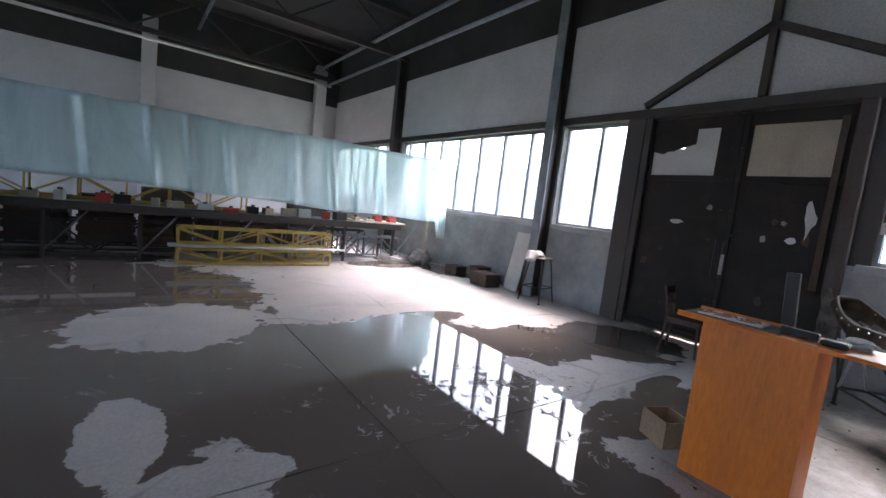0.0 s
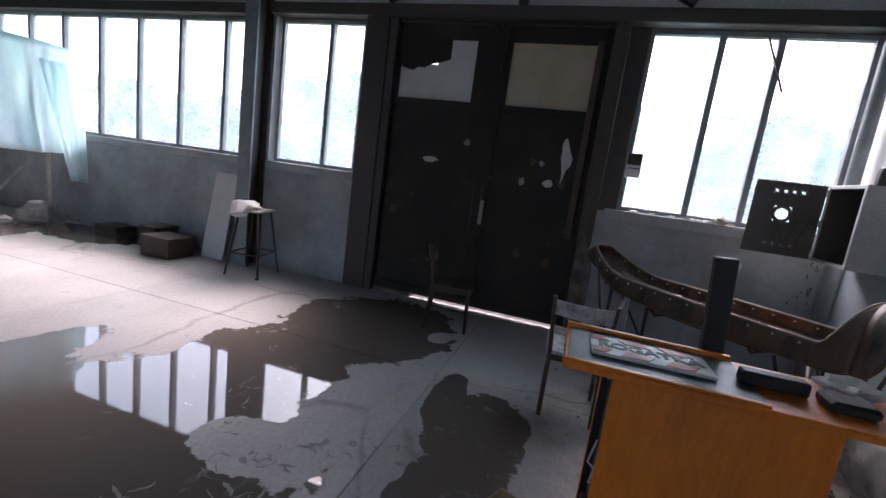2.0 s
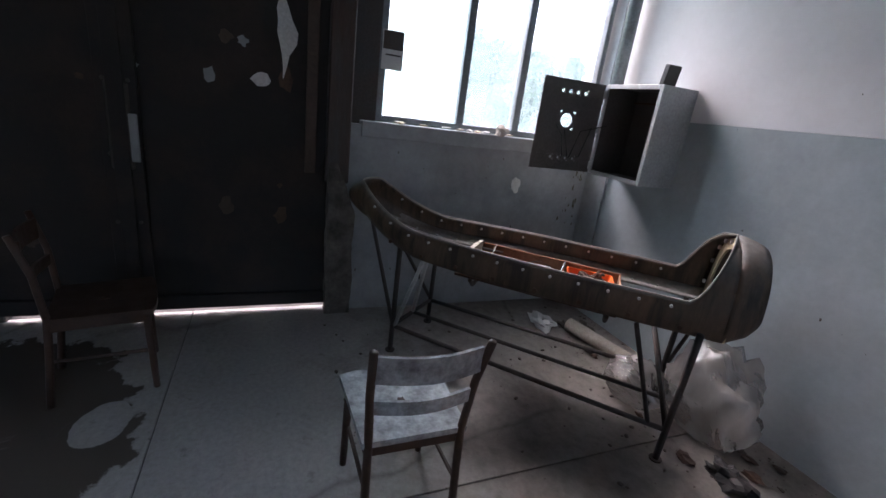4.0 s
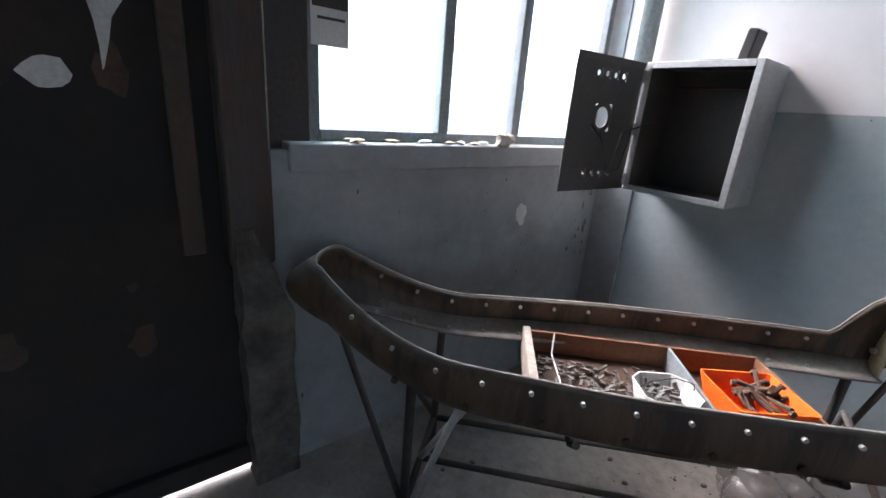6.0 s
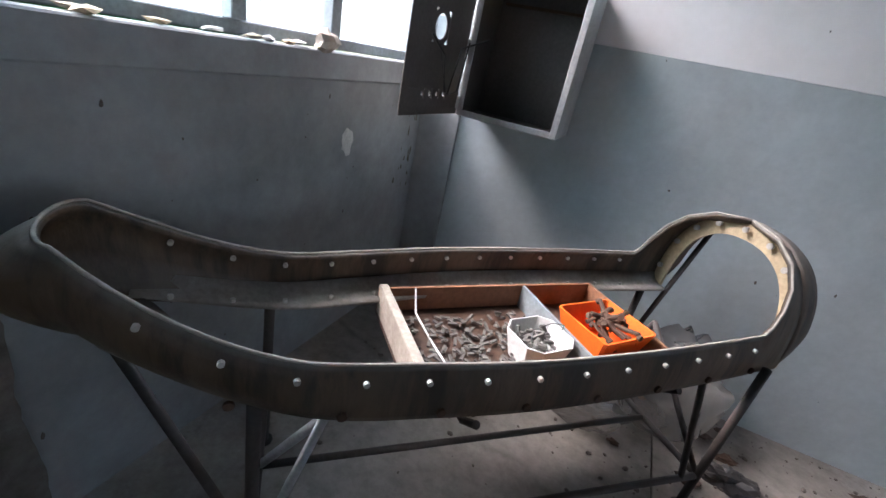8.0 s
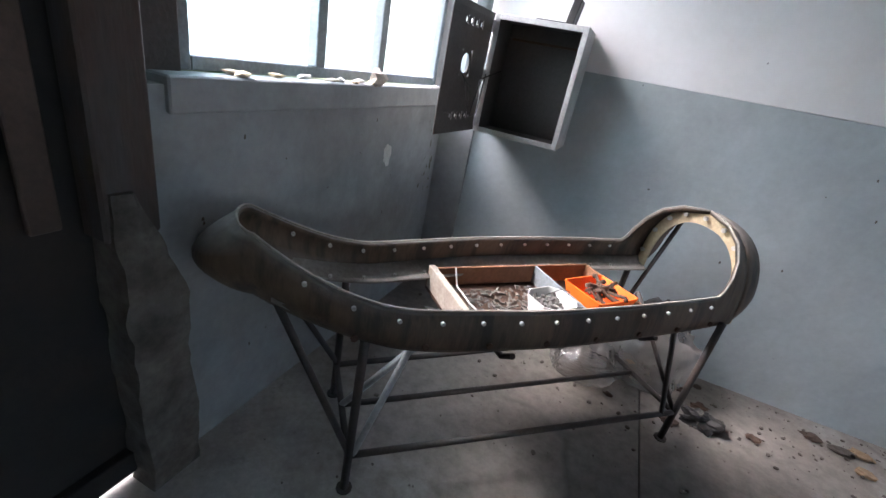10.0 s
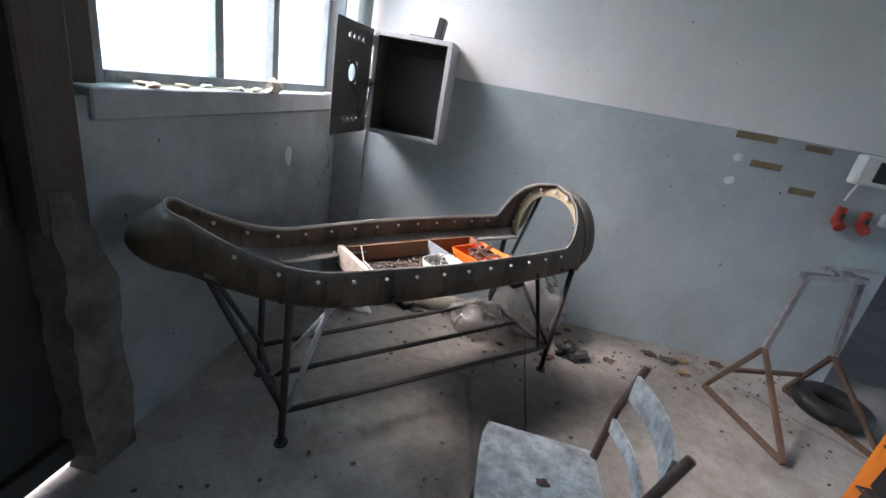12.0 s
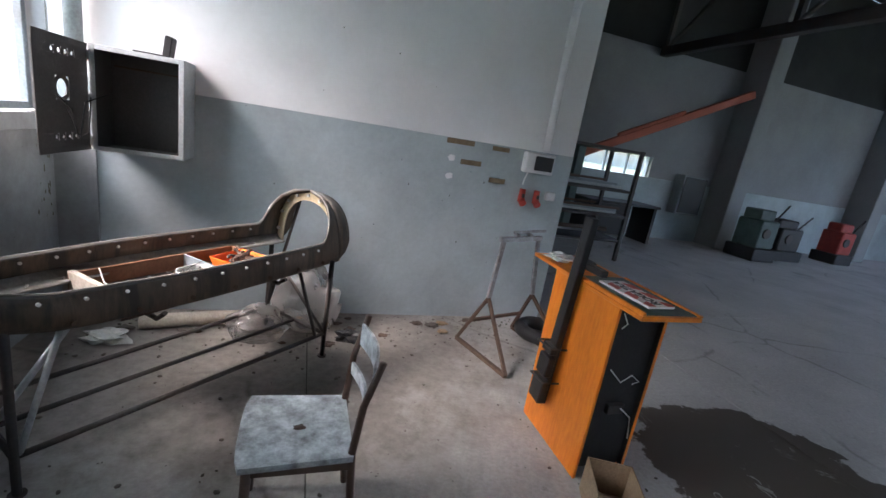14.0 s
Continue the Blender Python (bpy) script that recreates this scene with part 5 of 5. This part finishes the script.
hung_film("plastic_film", "blue plastic film hanging over the girders", ((-6.2, 12.75, 2.62), (5.1, 12.75, 2.62), (5.2, 12.7, 1.12), (-6.0, 12.7, 1.46)), 260, 14, 1.0, 0.2)
hung_film("plastic_film", "blue plastic film roof over the racks", ((-6.5, 15.6, 2.85), (5.2, 15.4, 2.85), (5.1, 12.75, 2.62), (-6.2, 12.75, 2.62)), 60, 14, 4.0, 0.10)
hung_film("plastic_film", "blue plastic film curtain down to the floor", ((-6.2, 12.6, 2.62), (-2.7, 12.68, 2.62), (-3.1, 12.45, 0.20), (-6.2, 12.4, 0.05)), 120, 18, 8.0, 0.2)
hung_film("plastic_film", "torn corner of blue film hanging down", ((4.7, 12.74, 2.4), (5.2, 12.72, 2.4), (5.25, 12.66, 0.70), (5.05, 12.70, 0.72)), 12, 14, 12.0, 0.06)
for x in (-5.9, 4.9):
    solid("film_post", bar((x, 12.95, 0), (x, 12.95, 2.6), 0.05), M_PALEWOOD, "pale wooden post that carries the film", "post", "film posts")

# ---- the hall beyond the partition ----
rk = thing("steel_rack", "dark steel rack loaded with metal offcuts", "rack", (-0.62, 0.05, 0))
for x in (-1.2, 0.6):
    for y in (-0.4, 0.4):
        part("post", bar((x, y, 0), (x, y, 2.0), 0.06), M_STEEL, rk)
for z in (0.35, 0.8, 1.25, 1.95):
    part("shelf", box(-1.25, 0.65, -0.42, 0.42, z, z + 0.04), M_STEEL, rk)
rg = random.Random(8)
for z in (0.39, 0.84, 1.29):
    for i in range(7):
        y = rg.uniform(-0.35, 0.35)
        solid("steel_offcut", bar((-1.7 + rg.uniform(-0.2, 0.2), 0.05 + y, z + 0.03 + 0.045 * (i % 3)), (-0.1 + rg.uniform(-0.2, 0.3), 0.05 + y + rg.uniform(-0.05, 0.05), z + 0.03 + 0.045 * (i % 3)), 0.05, 0.04), (M_BOX, M_STEELBLUE, M_RUST)[i % 3], "steel offcut lying on the rack", "offcut", "offcuts on the rack")
solid("crane_jib", merge(bar((-1.75, -1.3, 1.83), (-6.0, -1.3, 3.78), 0.13, 0.17, 0.01), bar((-2.6, -1.3, 2.34), (-4.2, -1.3, 3.08), 0.08, 0.08, 0.01)), M_REDORANGE, "orange red steel crane jib high on the wall", "crane jib")
solid("crane_post", bar((-1.75, -1.3, 0), (-1.75, -1.3, 2.0), 0.18, 0.18, 0.01), M_GREEN, "dark post that carries the crane jib", "post")


def machine(label, at, w, d, h, mat, seed):
    r = random.Random(seed)
    m = thing("machine", label, "machine", at)
    part("base", box(-w, w, -d, d, 0, h * 0.25, 0.02), M_BLACK, m)
    part("body", box(-w * 0.8, w * 0.8, -d * 0.8, d * 0.8, h * 0.25, h * 0.8, 0.03), mat, m)
    part("head", box(-w * 0.5, w * 0.9, -d * 0.5, d * 0.6, h * 0.8, h, 0.03), mat, m)
    part("hand_wheel", disc((w * 0.2, d * 0.8, h * 0.55), (0, 1, 0), 0.12, 0.03, 16), M_STEEL, m)
    part("lever", tube([(-w * 0.5, d * 0.6, h * 0.8), (-w * 0.9, d * 0.9, h * 1.15)], 0.02, 6), M_STEEL, m)
    return m


machine("dark green workshop machine by the wall", (-7.0, -0.9, 0), 0.38, 0.4, 1.25, M_GREEN, 1)
machine("dark workshop machine by the wall", (-8.3, -1.2, 0), 0.5, 0.4, 1.05, M_BLACK, 2)
machine("red workshop machine by the wall", (-10.8, -1.3, 0), 0.36, 0.34, 1.15, M_RED, 3)
sb = thing("switch_cabinet", "dark grey switch cabinet on the hall wall", "cabinet", (-5.85, SY + 0.01, 0.75))
part("body", box(-0.4, 0.4, 0, 0.3, 0, 1.0, 0.01), M_GREYW, sb)
part("door", box(-0.36, 0.36, 0.3, 0.32, 0.04, 0.96, 0.004), M_BLACK, sb)
bb = thing("work_bench", "dark steel work bench in the hall", "bench", (-3.3, -1.7, 0))
part("top", box(-1.0, 1.0, -0.4, 0.4, 0.86, 0.92, 0.006), M_BLACK, bb)
for x in (-0.9, 0.9):
    part("side", box(x - 0.04, x + 0.04, -0.36, 0.36, 0, 0.86), M_BLACK, bb)
part("drawer_unit", box(-0.2, 0.75, -0.35, 0.35, 0.15, 0.85, 0.01), M_BLACK, bb)
for x, y in ((-2.4, 2.2), (-6.1, 2.1)):
    lp = thing("hall_lamp", "round white lamp under the hall roof", "lamp", (x, y, 4.75), group="hall lamps")
    part("shade", loft([[(r * math.cos(k * math.tau / 24), r * math.sin(k * math.tau / 24), z) for k in range(24)] for r, z in ((0.39, 0.0), (0.34, 0.12), (0.14, 0.24), (0.04, 0.3))], closed=True, thick=0.006), M_WBOARD, lp, smooth=True)
    part("diffuser", disc((0, 0, 0.004), (0, 0, 1), 0.37, 0.012, 24), M_LAMP, lp, "glowing white diffuser")
    part("stem", tube([(0, 0, 0.3), (0, 0, 2.25)], 0.015, 6), M_STEEL, lp)

# notice behind the window pane, and litter on the sill
nt_ = thing("window_notice", "grey printed notice taped inside the window", "notice", (5.46, 4.905, 1.79))
part("sheet", box(0, 0.003, -0.075, 0.075, 0, 0.25), M_PAPER, nt_)
part("print_block", box(-0.002, -0.0005, -0.07, 0.07, 0.13, 0.245), M_STEEL, nt_)
part("print_bar", box(-0.002, -0.0005, -0.06, 0.05, 0.09, 0.10), M_STEEL, nt_)
solid("loose_stay", bar((5.44, 3.98, 3.20), (5.42, 3.78, 2.72), 0.03, 0.012), M_STEEL, "loose window stay hanging from the frame", "window stay")
rg = random.Random(2)
for i in range(14):
    y = 3.3 + 1.6 * rg.random()
    solid("sill_leaf", lump((5.38 + rg.uniform(-0.05, 0.06), y, SILL + 0.008), 0.03, i, 0.9, 1, (0.8, 1.2, 0.3)), (M_BOARD, M_WBOARD, M_CREAM)[i % 3], "dry curled leaf on the window sill", "leaf", "leaves on the sill")
solid("putty_lump", lump((5.36, 4.02, SILL + 0.03), 0.05, 5, 0.6, 2, (0.7, 1.1, 0.9)), M_PALEWOOD, "lump of old putty on the sill", "putty")

# grit and crumbs on the floor by the partition
bits = []
rg = random.Random(21)
for i in range(600):
    x = rg.uniform(1.5, 5.2)
    y = 3.10 + abs(rg.gauss(0, 0.42)) if i % 3 else rg.uniform(3.2, 5.4)
    r = 0.003 + 0.010 * rg.random() ** 3
    b = bmesh.new()
    bmesh.ops.create_icosphere(b, subdivisions=1, radius=r, matrix=pose(x, y, r * 0.5, 0, 0, rg.uniform(0, 180)) @ Matrix.Diagonal((1.4, 1, 0.6, 1)))
    me = bpy.data.meshes.new("tmp")
    b.to_mesh(me)
    b.free()
    bits.append(me)
bm = bmesh.new()
for me in bits:
    bm.from_mesh(me)
    bpy.data.meshes.remove(me)
solid("floor_grit", bm, M_DEBRIS, "grit and crumbs of plaster on the floor", "grit", kind="stuff")

# flakes of paint and scum that float on the water
rg = random.Random(44)
verts, faces = [], []
for i in range(260):
    if i % 6 == 0:
        heap = (rg.gauss(1.6, 0.55), rg.gauss(6.6, 0.42)) if i < 330 else (rg.uniform(-1.0, 2.6), rg.uniform(6.0, 8.8))
    x, y = heap[0] + rg.gauss(0, 0.05), heap[1] + rg.gauss(0, 0.05)
    heading, bend, wide = rg.uniform(0, math.tau), rg.gauss(0, 0.35), 0.002 + 0.016 * rg.random() ** 2.5
    n0, k, z = len(verts), rg.randint(4, 9), 0.003 + 0.003 * rg.random()
    for j in range(k):
        w = wide * math.sin(math.pi * (j + 0.4) / (k - 0.2)) * rg.uniform(0.6, 1.5)
        dx, dy = -math.sin(heading) * w, math.cos(heading) * w
        verts += [(x - dx, y - dy, z), (x + dx, y + dy, z + 0.002)]
        if j:
            faces.append((n0 + 2 * j - 2, n0 + 2 * j, n0 + 2 * j + 1, n0 + 2 * j - 1))
        x, y = x + 0.017 * math.cos(heading), y + 0.017 * math.sin(heading)
        heading += bend + rg.gauss(0, 0.35)
me = bpy.data.meshes.new("floating_flakes")
me.from_pydata(verts, [], faces)
me.materials.append(worn("grey water scum", (0.26, 0.245, 0.225), (0.14, 0.13, 0.115), 0.5, scale=20))
tagged(new("floating_flakes", me), "pale paint flakes and scum on the water", "flakes", kind="stuff")
# bits of rubbish along the foot of the partition
for i in range(26):
    x, y = rg.uniform(1.6, 4.9), 3.16 + abs(rg.gauss(0, 0.22))
    solid("rubbish_scrap", lump((x, y, 0.012), rg.uniform(0.02, 0.05), i + 3, 0.9, 2, (1.3, 0.8, 0.35)), (M_DEBRIS, M_BROWN, M_CARD, M_RUST)[i % 4], "crumpled scrap of rubbish on the floor", "rubbish", "rubbish by the partition")

# ---- concrete floor slabs, last ----
floor = solid("floor", box(WEST, WXO, SY, NY, -0.11, -0.012), M_SUB, "concrete slab floor with standing water", "floor", kind="structure")
STEP, GX, GY = 3.29, 3.61, 6.195
slabs = {}
i0, i1 = math.floor((WEST - GX) / STEP), math.ceil((WXO - GX) / STEP)
for i in range(i0, i1):
    for j in range(math.floor((SY - GY) / STEP), math.ceil((NY - GY) / STEP)):
        x0, x1 = max(WEST, GX + i * STEP), min(WXO - 0.15, GX + (i + 1) * STEP)
        y0, y1 = max(SY, GY + j * STEP), min(NY, GY + (j + 1) * STEP)
        if x1 - x0 < 0.1 or y1 - y0 < 0.1:
            continue
        key = (round(x1 - x0, 3), round(y1 - y0, 3))
        if key not in slabs:
            slabs[key] = to_mesh("slab", box(-key[0] / 2 + 0.003, key[0] / 2 - 0.003, -key[1] / 2 + 0.003, key[1] / 2 - 0.003, -0.10, 0.0, 0.003), M_FLOOR)
        s = new("slab", slabs[key])
        s.parent = floor
        s.location = ((x0 + x1) / 2, (y0 + y1) / 2, 0)

# small nicks and drips on the painted walls
rg = random.Random(31)
nicks = []
for i in range(60):
    r = rg.uniform(0.002, 0.007)
    if i % 2:
        nicks.append(lump((rg.uniform(1.6, 4.4), 3.0755, rg.uniform(0.3, 2.6)), r, i, 0.6, 1, (1, 0.12, rg.uniform(0.6, 2.0))))
    else:
        nicks.append(lump((WX, rg.uniform(3.4, 5.1), rg.uniform(0.3, 1.28)), r, i, 0.6, 1, (0.12, 1, rg.uniform(0.6, 2.5))))
solid("wall_nicks", merge(*nicks), M_DEBRIS, "dark nicks in the wall paint", "nicks", kind="stuff")
mildew = [lump((WX, 3.12 + abs(rg.gauss(0, 0.09)), rg.uniform(0.7, 1.30)), rg.uniform(0.004, 0.012), i, 0.8, 1, (0.06, 0.8, rg.uniform(1, 3))) for i in range(26)]
solid("mildew", merge(*mildew), worn("brown mildew", (0.10, 0.09, 0.055), (0.05, 0.045, 0.03), 0.9), "brown mildew streaks in the corner by the window", "mildew", kind="stuff")
